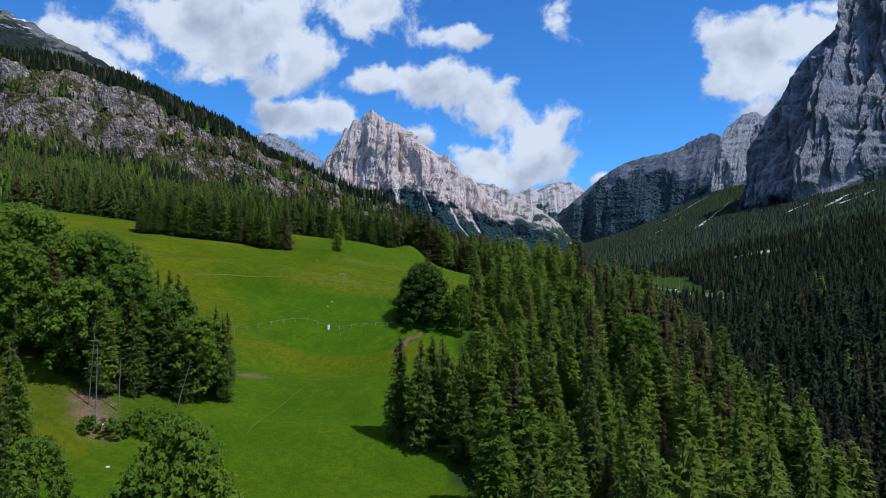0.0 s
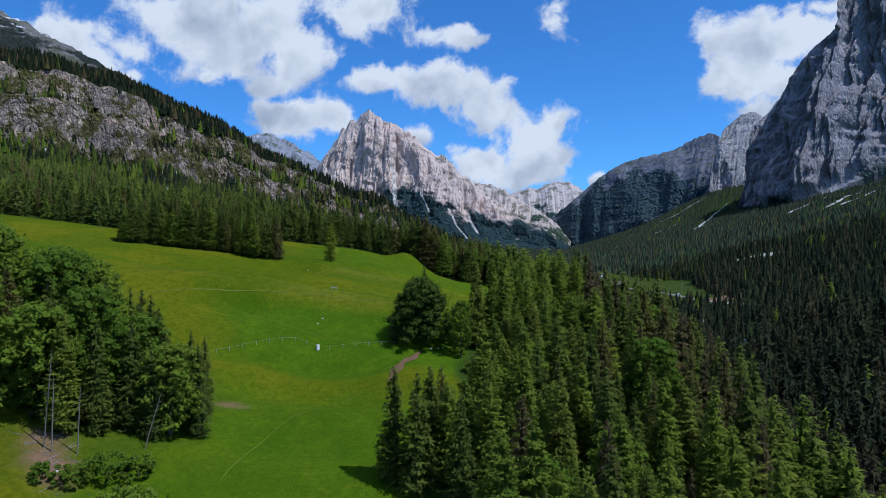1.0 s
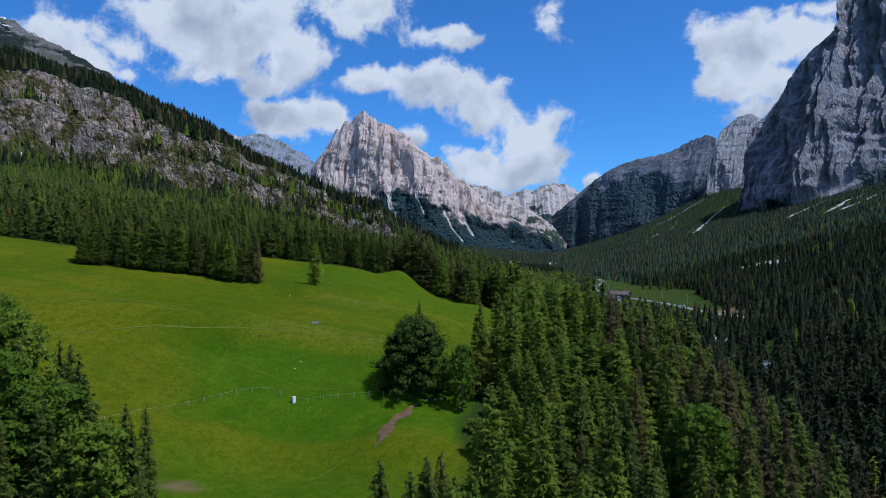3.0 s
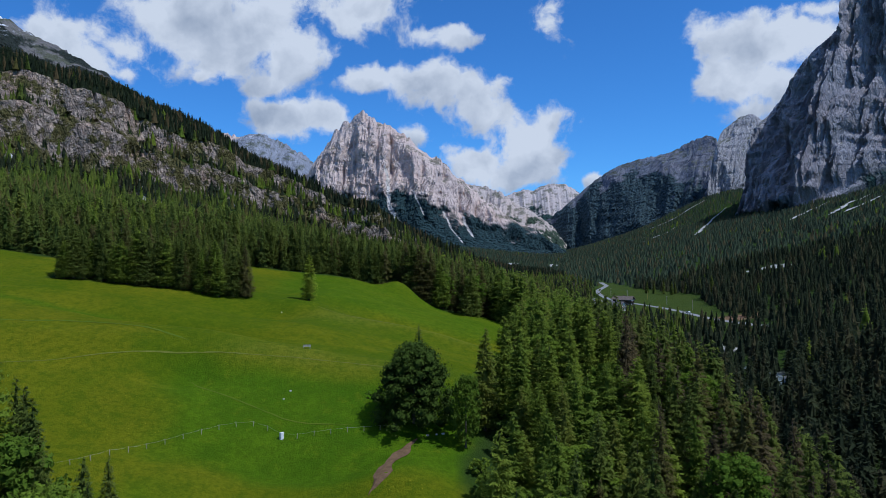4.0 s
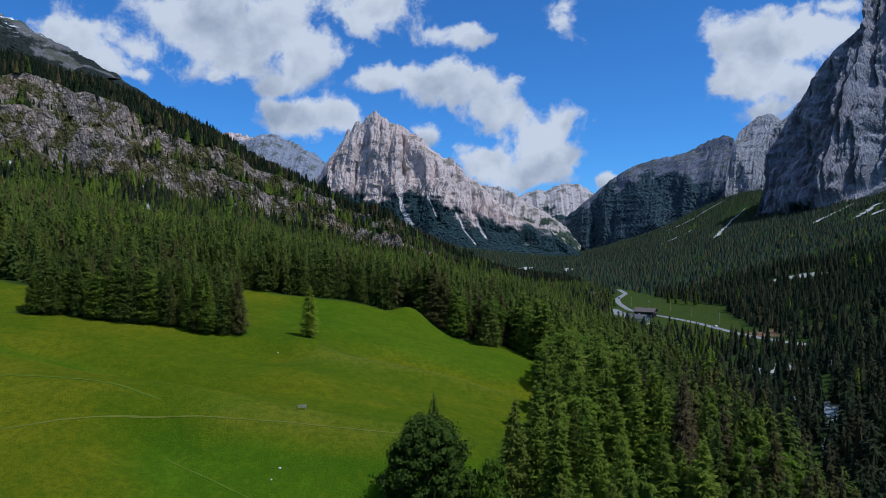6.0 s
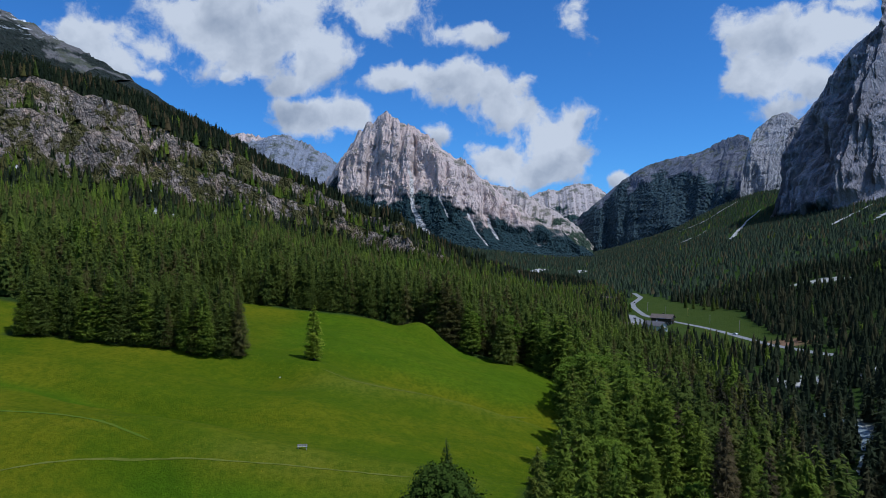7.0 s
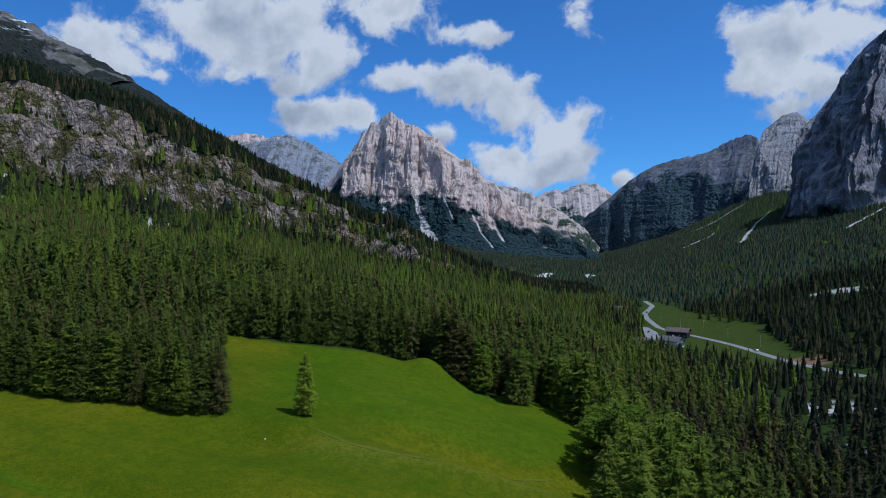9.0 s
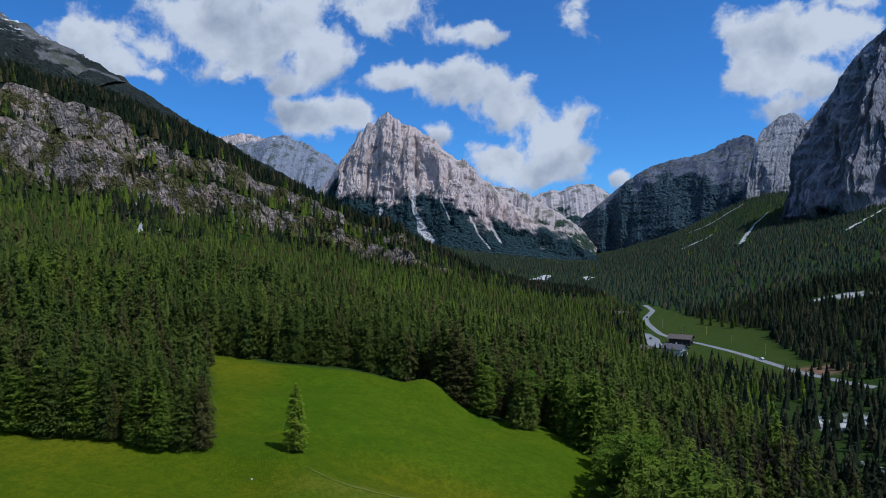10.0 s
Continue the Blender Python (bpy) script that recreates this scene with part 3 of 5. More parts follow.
gravel_bar = np.maximum(gravel_bar, .7 * smooth(1.0, .7, np.hypot((GX - 366) / 30, (GY - 810 + .5 * (GX - 366)) / 13) + .5 * fbm(GX / 15, GY / 9, 0, 3, seed=73)))
gravel_bar = np.maximum(gravel_bar, .8 * smooth(1.0, .6, np.hypot((GX - 73) / 6, (GY - 672) / 26) + .5 * fbm(GX / 9, GY / 9, 0, 3, seed=74)))
float_attr(gme, "gravel", gravel_bar)
soil = np.exp(-(((GX + 60.5 + .55 * (GY - 119)) / 3.6) ** 2 + ((GY - 119) / 6.5) ** 2) ** 2) + .8 * np.exp(-(((GX + 43) / 3.0) ** 2 + ((GY - 152.5) / 2.2) ** 2) ** 2)
soil = soil + np.exp(-(((GX - 240) / 24) ** 2 + ((GY - 585) / 12) ** 2) ** 2)
float_attr(gme, "soil", np.clip(soil * (.9 + 1.0 * fbm(GX / 3, GY / 3, 0, 3, seed=81)), 0, 1))
def lie(x, y):
    """Height of the ground sheet itself."""
    i = np.clip(np.searchsorted(gx, x) - 1, 0, len(gx) - 2)
    j = np.clip(np.searchsorted(gy, y) - 1, 0, len(gy) - 2)
    a, b = (x - gx[i]) / (gx[i + 1] - gx[i]), (y - gy[j]) / (gy[j + 1] - gy[j])
    return (GZ[j, i] * (1 - a) + GZ[j, i + 1] * a) * (1 - b) + (GZ[j + 1, i] * (1 - a) + GZ[j + 1, i + 1] * a) * b


ground = tagged(new("ground", gme), "green alpine meadow shelf with forest floor and cliff band", "ground", kind="structure")
gme.materials.append(GROUND)
me_flat = cliffs.ravel() < .1
soft = np.ones(len(gme.polygons), bool)
fv = np.empty(len(gme.loops), np.int32)
gme.loops.foreach_get("vertex_index", fv)
soft &= me_flat[fv.reshape(-1, 4)].all(1)
gme.polygons.foreach_set("use_smooth", soft)
# ---- mountains ----
def resample(points, n, knots=None):
    """Even stations along a line; knots: the shares of its length at which the points stand."""
    p = np.array(points, float)
    if knots is None:
        d = np.r_[0, np.cumsum(np.linalg.norm(np.diff(p, axis=0), axis=1))]
        knots = d / d[-1]
    f = np.linspace(0, 1, n)
    return np.stack([np.interp(f, knots, p[:, k]) for k in range(3)], -1), f, knots


def massif(name, label):
    return tagged(new(name), label, "mountain")


def rock_part(root, name, ridge, foot, mat, n=300, m=150, relief=40.0, cell=160.0, wall=(.45, .3), back=500.0, seed=1, gullies=(), clefts=(),
              tooth=8.0, lean=.25, crag=.26, treeline=((0, 0),), ragged=45.0, beds=.14, dip=0.0):
    """A rock face from a foot line up to a ridge line, with buttresses, beds and gullies, and a back slope behind the ridge.
    wall: how far down the slope the steep wall ends, and what share of the height is left there.
    treeline: x and height up to which forest covers the slope."""
    top, f, knots = resample(ridge, n)
    low = resample(foot, n, knots if len(foot) == len(ridge) else None)[0]
    v = np.linspace(0, 1, m)[:, None] ** .85
    X = top[:, 0] + (low[:, 0] - top[:, 0]) * v
    Y = top[:, 1] + (low[:, 1] - top[:, 1]) * v
    at_wall = np.clip(wall[0] + .10 * fbm(f * 9, 0, 2, 4, .6, seed + 6), .1, .9)
    fall = np.where(v < at_wall, 1 - (1 - wall[1]) * (v / at_wall) ** 1.15, wall[1] * (1 - (v - at_wall) / (1 - at_wall)) ** 1.25)
    Z = low[:, 2] + (top[:, 2] - low[:, 2]) * fall
    Z = Z + tooth * (ridged(f * 30, 0, 0, 4, .6, seed, True) - .6) * np.exp(-v * 14)
    run = np.hypot(*(low[:, :2] - top[:, :2]).T)
    nx, ny = (low[:, 0] - top[:, 0]) / run, (low[:, 1] - top[:, 1]) / run
    along = f * np.linalg.norm(np.diff(top[:, :2], axis=0), axis=1).sum()
    q = np.broadcast_to(along, X.shape)
    q = q + .12 * cell * fbm(q / 240, Z / 160, 0, 4, seed=seed + 3)
    rel = ridged((q + lean * Z) / cell, Z / (cell * 3.0), 0, 2, .5, seed, True) + crag * ridged((q - lean * Z) / (cell * .3), Z / (cell * 1.1), 3, 4, .6, seed + 1, True)
    rel = rel + beds * vnoise(q / 90, (Z + dip * q) / 12 + 2 * fbm(q / 200, Z / 200, 0, 2, seed=seed + 8), 0, seed + 9, True)
    mid = np.clip(v * 7, .05, 1) * (1 - .9 * smooth(at_wall, np.minimum(at_wall + .2, 1), v)) * (1 - smooth(.85, 1.0, v))
    push = relief * (rel - .2) * mid
    scree = np.zeros_like(X)
    for at_x, v0, v1, w0, w1, slant in gullies:
        at = f[np.argmin(np.abs(X[np.argmin(np.abs(v[:, 0] - v0))] - at_x))]
        c = at + slant * (v - v0) + .006 * fbm(v * 5, at_x, 0, 3, seed=seed + 4)
        width = w0 + (w1 - w0) * np.clip((v - v0) / (v1 - v0), 0, 1)
        on = np.exp(-((f - c) / width) ** 2 * 1.2) * smooth(v0 - .04, v0 + .03, v) * (1 - smooth(v1 - .05, v1 + .02, v))
        scree = np.maximum(scree, smooth(.4, .6, on + .16 * fbm(f * 90 + 0 * v, v * 50, 0, 3, seed=seed + 5)))
        push = push - relief * .5 * np.exp(-((f - c) / (width * 1.3 + .004)) ** 2) * smooth(v0 - .3, v0, v) * (1 - smooth(v1, v1 + .1, v))
    for at_x, v0, v1, w0, deep in clefts:
        at = f[np.argmin(np.abs(X[np.argmin(np.abs(v[:, 0] - v0))] - at_x))]
        c = at + .004 * fbm(v * 8, at_x, 0, 3, seed=seed + 14)
        push = push - deep * np.exp(-((f - c) / w0) ** 2) * smooth(v0 - .03, v0 + .03, v) * (1 - smooth(v1 - .08, v1, v))
    line = np.interp(X, [p[0] for p in treeline], [p[1] for p in treeline])
    wood = smooth(-18, 14, line - Z + ragged * fbm(X / 70, Y / 70, Z / 70, 5, .6, seed + 15))
    # trees roughen the wooded slope
    push = push + wood * 5.0 * vnoise(X / 7, Y / 7, Z / 9, seed + 16)
    X, Y = X + nx * push, Y + ny * push
    # the back slope
    bv = np.linspace(1, .1, 9)[:, None]
    BX, BY = top[:, 0] - nx * back * bv, top[:, 1] - ny * back * bv
    BZ = top[:, 2] - (top[:, 2] - low[:, 2]) * bv * .9
    X, Y, Z = np.vstack([BX, X]), np.vstack([BY, Y]), np.vstack([BZ, Z])
    Z[-1] -= 60
    if root.location.length == 0:
        root.location = (float(X.mean()), float(Y.mean()), float(low[:, 2].min()))
    me = grid_mesh(name, X - root.location.x, Y - root.location.y, Z - root.location.z)
    float_attr(me, "scree", np.vstack([np.zeros_like(BX), scree]))
    float_attr(me, "wood", np.vstack([np.zeros_like(BX), wood]))
    me.materials.append(mat)
    new(name, me).parent = root


peak = massif("rocky_mountain", "pale limestone peak with a white scree gully above dark forest")
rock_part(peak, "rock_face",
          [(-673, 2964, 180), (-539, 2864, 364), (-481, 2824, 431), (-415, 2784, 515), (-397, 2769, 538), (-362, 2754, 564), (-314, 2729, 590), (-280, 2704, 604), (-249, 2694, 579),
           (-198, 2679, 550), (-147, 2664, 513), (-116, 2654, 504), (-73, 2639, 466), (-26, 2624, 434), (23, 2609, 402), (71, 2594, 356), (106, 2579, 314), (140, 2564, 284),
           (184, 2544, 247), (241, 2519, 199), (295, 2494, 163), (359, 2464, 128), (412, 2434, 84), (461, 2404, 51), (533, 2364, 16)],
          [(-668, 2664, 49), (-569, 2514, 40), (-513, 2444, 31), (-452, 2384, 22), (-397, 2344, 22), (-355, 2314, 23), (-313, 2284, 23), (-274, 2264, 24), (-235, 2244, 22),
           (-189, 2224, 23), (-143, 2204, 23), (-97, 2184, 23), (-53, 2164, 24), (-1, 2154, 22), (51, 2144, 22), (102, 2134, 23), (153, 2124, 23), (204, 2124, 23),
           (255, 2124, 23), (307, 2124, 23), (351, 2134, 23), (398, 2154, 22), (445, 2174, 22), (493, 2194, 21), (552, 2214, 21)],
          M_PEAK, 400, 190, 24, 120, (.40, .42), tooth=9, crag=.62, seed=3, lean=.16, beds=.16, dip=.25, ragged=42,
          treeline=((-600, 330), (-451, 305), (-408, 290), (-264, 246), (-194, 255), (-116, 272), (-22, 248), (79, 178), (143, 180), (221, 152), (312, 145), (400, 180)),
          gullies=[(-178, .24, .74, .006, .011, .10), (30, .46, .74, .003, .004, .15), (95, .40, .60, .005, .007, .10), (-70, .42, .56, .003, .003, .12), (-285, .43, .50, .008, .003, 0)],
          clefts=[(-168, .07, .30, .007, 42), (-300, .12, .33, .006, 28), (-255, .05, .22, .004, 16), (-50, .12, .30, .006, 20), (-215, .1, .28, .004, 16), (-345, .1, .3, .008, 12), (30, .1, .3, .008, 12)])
wall = massif("rock_massif", "tall shaded grey cliffs with scree fans and forest below")
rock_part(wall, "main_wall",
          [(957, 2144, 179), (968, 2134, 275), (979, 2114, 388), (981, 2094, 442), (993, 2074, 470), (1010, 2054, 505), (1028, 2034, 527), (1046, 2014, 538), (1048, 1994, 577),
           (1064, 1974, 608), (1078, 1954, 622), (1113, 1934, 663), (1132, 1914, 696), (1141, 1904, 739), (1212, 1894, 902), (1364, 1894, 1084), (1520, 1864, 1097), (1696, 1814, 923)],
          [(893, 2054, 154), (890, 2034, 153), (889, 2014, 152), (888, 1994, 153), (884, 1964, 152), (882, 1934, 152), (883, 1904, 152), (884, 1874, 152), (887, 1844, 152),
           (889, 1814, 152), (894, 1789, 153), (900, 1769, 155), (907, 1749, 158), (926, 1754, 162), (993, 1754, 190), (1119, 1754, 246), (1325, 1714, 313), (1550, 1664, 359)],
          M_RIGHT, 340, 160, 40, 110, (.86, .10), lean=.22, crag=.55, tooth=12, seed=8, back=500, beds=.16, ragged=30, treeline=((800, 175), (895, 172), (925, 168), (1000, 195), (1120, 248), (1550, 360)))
rock_part(wall, "rock_dome",
          [(1093, 2704, 312), (1102, 2704, 443), (1108, 2704, 491), (1117, 2704, 524), (1152, 2704, 557), (1196, 2704, 587), (1246, 2704, 596), (1288, 2714, 574), (1333, 2724, 512), (1415, 2734, 381)],
          [(983, 2564, 232), (990, 2544, 235), (998, 2534, 238), (1008, 2524, 240), (1035, 2514, 239), (1067, 2504, 236), (1103, 2494, 227), (1138, 2484, 219), (1177, 2474, 210), (1252, 2464, 199)],
          M_DOME, 160, 130, 22, 90, (.80, .12), lean=.2, crag=.4, tooth=3, seed=9, back=150, ragged=25, treeline=((900, 250), (1300, 240)))
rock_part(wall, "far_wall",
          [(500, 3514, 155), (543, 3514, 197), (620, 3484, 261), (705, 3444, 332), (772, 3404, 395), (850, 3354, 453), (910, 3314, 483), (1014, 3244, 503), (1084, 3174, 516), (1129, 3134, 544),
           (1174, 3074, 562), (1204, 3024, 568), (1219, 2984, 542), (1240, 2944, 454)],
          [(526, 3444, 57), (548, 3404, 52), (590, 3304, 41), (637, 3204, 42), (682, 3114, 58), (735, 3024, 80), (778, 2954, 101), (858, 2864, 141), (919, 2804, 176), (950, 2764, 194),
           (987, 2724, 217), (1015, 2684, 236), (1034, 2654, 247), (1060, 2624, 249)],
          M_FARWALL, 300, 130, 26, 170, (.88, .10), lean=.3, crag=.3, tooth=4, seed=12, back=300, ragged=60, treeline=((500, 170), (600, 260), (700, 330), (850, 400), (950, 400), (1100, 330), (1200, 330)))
ridge = massif("alpine_ridge", "bare grey high slope with old snow streaks")
rock_part(ridge, "rock_crest",
          [(-1700, 1500, 900), (-1300, 1640, 745), (-1090, 1707, 640), (-980, 1707, 590), (-891, 1707, 545), (-780, 1707, 478)],
          [(-1300, 1000, 330), (-1080, 1060, 315), (-900, 1120, 300), (-830, 1140, 293), (-770, 1160, 287), (-700, 1180, 280)],
          M_LEFT, 180, 90, 9, 60, (.5, .5), tooth=5, seed=14, ragged=120, treeline=((-1700, 640), (-1000, 580), (-700, 520)))
rock_part(ridge, "wooded_shoulder",
          [(-850, 1709, 515), (-733, 1709, 444), (-627, 1710, 373), (-520, 1720, 320), (-400, 1730, 250), (-200, 1760, 120)],
          [(-745, 1168, 280), (-640, 1210, 260), (-560, 1240, 240), (-440, 1300, 200), (-330, 1360, 150), (-100, 1450, 60)],
          M_LEFT, 120, 90, 7, 60, (.5, .5), tooth=3, seed=15, ragged=60, treeline=((-800, 510), (-100, 500)))
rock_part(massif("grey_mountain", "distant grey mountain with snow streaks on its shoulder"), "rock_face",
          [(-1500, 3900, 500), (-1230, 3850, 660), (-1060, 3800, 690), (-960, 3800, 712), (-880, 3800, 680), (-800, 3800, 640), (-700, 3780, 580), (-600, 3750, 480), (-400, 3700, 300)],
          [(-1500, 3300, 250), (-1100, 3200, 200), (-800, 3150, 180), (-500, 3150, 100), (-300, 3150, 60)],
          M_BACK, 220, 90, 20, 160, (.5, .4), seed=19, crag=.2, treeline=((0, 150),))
rock_part(massif("pink_mountain", "distant pale pink rock ridge catching sun"), "rock_face",
          [(-1900, 4500, 700), (-1560, 4500, 815), (-1450, 4500, 832), (-1330, 4500, 826), (-1200, 4500, 780), (-900, 4500, 650)],
          [(-1800, 4100, 300), (-1300, 4050, 300), (-800, 4050, 250)], M_PINK, 160, 60, 25, 120, (.5, .35), seed=23, back=250)
rock_part(massif("stepped_mountain", "layered mountain shoulder of rock bands and turf"), "rock_face",
          [(60, 3700, 420), (170, 3600, 412), (260, 3560, 395), (330, 3500, 360), (420, 3420, 290), (500, 3360, 235), (560, 3300, 180), (620, 3250, 90)],
          [(0, 3050, 80), (150, 2980, 60), (300, 2950, 55), (420, 2950, 50), (560, 3000, 45)], M_STEP, 200, 90, 14, 200, (.3, .6), tooth=4, crag=.16, seed=27, ragged=90, treeline=((0, 230), (600, 130)))
rock_part(massif("far_mountain", "far pale summit of bare limestone"), "rock_face",
          [(350, 4650, 380), (520, 4650, 455), (600, 4650, 480), (660, 4650, 470), (730, 4650, 505), (800, 4650, 520), (880, 4650, 515), (940, 4650, 480), (1020, 4650, 430), (1200, 4650, 330)],
          [(300, 4200, 200), (700, 4150, 180), (1200, 4150, 150)], M_PALE, 200, 70, 16, 260, (.45, .4), tooth=4, crag=.08, seed=33, back=200, ragged=60, treeline=((0, 300),))
# ---- trees ----
rng = np.random.default_rng(7)


def tube(points, radii, sides=6):
    """Vertices and quads of a tapered stem through the points."""
    verts, quads = [], []
    for i, (p, r) in enumerate(zip(points, radii)):
        for k in range(sides):
            a = 2 * math.pi * k / sides
            verts.append((p[0] + r * math.cos(a), p[1] + r * math.sin(a), p[2]))
        if i:
            for k in range(sides):
                a, b = (i - 1) * sides + k, (i - 1) * sides + (k + 1) % sides
                quads.append((a, b, b + sides, a + sides))
    return np.array(verts), np.array(quads)


def conifer_crown(seed, h, radius, base=.04, boughs=150, sprays=16, size=.75, shape=.8, droop=.30, hang=.5, core=.5, rings=7):
    """Boughs round a stem, each hung with many small pointed sprays, and a dense heart; with a tip value that grows outwards."""
    r = np.random.default_rng(seed)
    side = r.uniform(.86, 1.10, 9)
    f = 1 - (r.permutation(boughs) + r.random(boughs)) ** .70 / boughs ** .70 * .995     # more of them low down, where the crown is wide
    a = r.uniform(0, 6.283, boughs)
    wide = (1 - f) ** shape * np.minimum(1, .62 + f * 2.6)
    L = (radius * wide * side[(a / 6.283 * 9).astype(int) % 9] * r.uniform(.80, 1.08, boughs)) + .008 * h
    z = h * (base + (1 - base) * f)
    sag = L * droop * r.uniform(.3, 1.4, boughs) * (1 - f) - .10 * L * f
    s = np.sqrt(r.uniform(.16, 1.0, (boughs, sprays)))
    ca, sa = np.cos(a)[:, None], np.sin(a)[:, None]
    out = L[:, None] * s
    off = r.normal(size=(boughs, sprays)) * (.05 + .20 * L[:, None] * s)
    P = np.stack([ca * out - sa * off, sa * out + ca * off, z[:, None] - sag[:, None] * s ** 1.6 + .10 * L[:, None] * s ** 4 + r.normal(size=s.shape) * .09 * size], -1)
    turn = a[:, None] + r.normal(size=s.shape) * .75
    g = size * r.uniform(.55, 1.35, s.shape) * (.5 + .5 * np.minimum(1, L[:, None] / (.6 * radius)))
    D = np.stack([np.cos(turn), np.sin(turn), -hang + r.normal(size=s.shape) * .35], -1)
    D /= np.linalg.norm(D, axis=-1, keepdims=True)
    W = np.stack([-np.sin(turn), np.cos(turn), r.normal(size=s.shape) * .5], -1)
    g3 = g[..., None]
    V = np.stack([P - D * g3 * .5 + W * g3 * .24, P - D * g3 * .5 - W * g3 * .24, P + D * g3 * .8], 2).reshape(-1, 3)
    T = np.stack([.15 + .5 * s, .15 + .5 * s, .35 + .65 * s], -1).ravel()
    F = np.arange(len(V)).reshape(-1, 3)
    VV, FF, TT, n0 = [V], [F], [T], len(V)
    for i in range(rings):
        q = i / rings
        zb = h * (base + .01 + (1 - base) * q)
        rad = core * radius * (1 - q) ** (shape + .25)
        n = 6 if rings < 5 else 8
        k = np.arange(n) * 6.283 / n + r.uniform(0, 6)
        rr = rad * r.uniform(.75, 1.25, n)
        VV.append(np.vstack([np.stack([rr * np.cos(k), rr * np.sin(k), zb + r.uniform(-.02, .02, n) * h], -1), [[0, 0, h * min(.96, base + (1 - base) * (q + 1.7 / rings))]]]))
        FF.append(np.array([(n0 + e, n0 + (e + 1) % n, n0 + n) for e in range(n)]))
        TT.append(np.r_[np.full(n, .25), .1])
        n0 += n + 1
    return np.concatenate(VV), np.concatenate(FF), np.concatenate(TT)


_b = bmesh.new()
bmesh.ops.create_icosphere(_b, subdivisions=1, radius=1.0)
_b.verts.ensure_lookup_table()
ICO = [np.array(v.co) for v in _b.verts]
ICO_F = [tuple(v.index for v in f.verts) for f in _b.faces]
_b.free()


def leafy_crown(seed, h, radius, base=.12, blobs=56, leaves=70, leaf=.31, squash=1.0, dome=False):
    """A crown of many leaf clumps round uneven boughs."""
    r = np.random.default_rng(seed)
    V, F, T = [], [], []
    for b in range(blobs):
        f = (b + .5) / blobs
        zc = base + (1 - base) * (f ** .85)
        wide = math.sqrt(max(.02, 1 - (2 * (zc - base) / (1 - base) - .9) ** 2 / 1.35))
        if dome:
            wide = math.sqrt(max(.03, 1 - zc ** 1.7)) * 1.02
        a, q = b * 2.4 + r.uniform(-.4, .4), r.uniform(.35, .95)
        c = np.array([math.cos(a) * radius * wide * q, math.sin(a) * radius * wide * q, h * (zc * .90)])
        size = radius * r.uniform(.10, .21)
        # leaf mass inside the bough
        n0 = len(V)
        for p in ICO:
            V.append(c + p * size * .62 * r.uniform(.85, 1.1) * np.array([1, 1, .8 * squash])); T.append(.1)
        F += [tuple(n0 + i for i in tri) for tri in ICO_F]
        d = r.normal(size=(leaves, 3))
        d /= np.linalg.norm(d, axis=1)[:, None]
        d[:, 2] = np.abs(d[:, 2]) * np.where(r.random(leaves) < .72, 1, -1)
        pts = c + d * size * r.uniform(.55, 1.35, (leaves, 1)) * [1, 1, .8 * squash]
        for p, n in zip(pts, d):
            n = n + r.normal(size=3) * .55
            n /= np.linalg.norm(n)
            t1 = np.cross(n, r.normal(size=3))
            t1 /= np.linalg.norm(t1)
            t2 = np.cross(n, t1)
            s = leaf * r.uniform(.6, 1.3)
            n0 = len(V)
            V += [p + t1 * s, p + t2 * s * .55 - t1 * s * .5, p - t2 * s * .6 - t1 * s * .4]
            T += [.9, .4, .3]
            F += [(n0, n0 + 1, n0 + 2)]
    return np.array(V), np.array(F), np.array(T)


def mesh_of(name, V, F, mat, tip=None, soft=False):
    me = fast_mesh(name, V, F)
    if tip is not None:
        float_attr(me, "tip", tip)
    if soft:
        shade_smooth(me)
    me.materials.append(mat)
    return me


def tree_kind(kind, seed, h, radius):
    """Trunk and crown meshes of one kind of tree."""
    r = np.random.default_rng(seed)
    lean = r.uniform(-.012, .012, 2) * h
    pts = [(lean[0] * f * f, lean[1] * f * f, h * f - (.6 if f == 0 else 0)) for f in (0, .04, .3, .6, .97)]
    if kind == "broad":
        pts = pts[:4]
        trunk = tube(pts, [.028 * h, .020 * h, .014 * h, .006 * h], 7)
        crown, mat = leafy_crown(seed, h, radius, .10, 140 if h < 20 else 200, 34, .33), BROAD
    elif kind == "bushy":
        pts = pts[:4]
        trunk = tube(pts, [.028 * h, .020 * h, .014 * h, .006 * h], 7)
        crown, mat = leafy_crown(seed, h, radius, .0, 280, 50, .30, dome=True), DARKLEAF
    elif kind == "larch":
        trunk = tube(pts, [.022 * h, .016 * h, .011 * h, .006 * h, .001 * h], 7)
        crown, mat = conifer_crown(seed, h, radius, .03, 330, 9, .60, .68, .12, .30, .50), LARCH
    elif kind == "browned":
        trunk = tube(pts, [.022 * h, .016 * h, .011 * h, .006 * h, .001 * h], 7)
        crown, mat = conifer_crown(seed, h, radius, .05, 230, 9, .60, .84, .42, .45, .30), BROWNED
    else:
        trunk = tube(pts, [.022 * h, .016 * h, .011 * h, .006 * h, .001 * h], 7)
        crown, mat = conifer_crown(seed, h, radius, .02, 310, 9, .60, .84, .42, .45, .50), SPRUCE
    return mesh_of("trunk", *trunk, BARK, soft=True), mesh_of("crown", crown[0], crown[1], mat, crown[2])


KINDS = {}
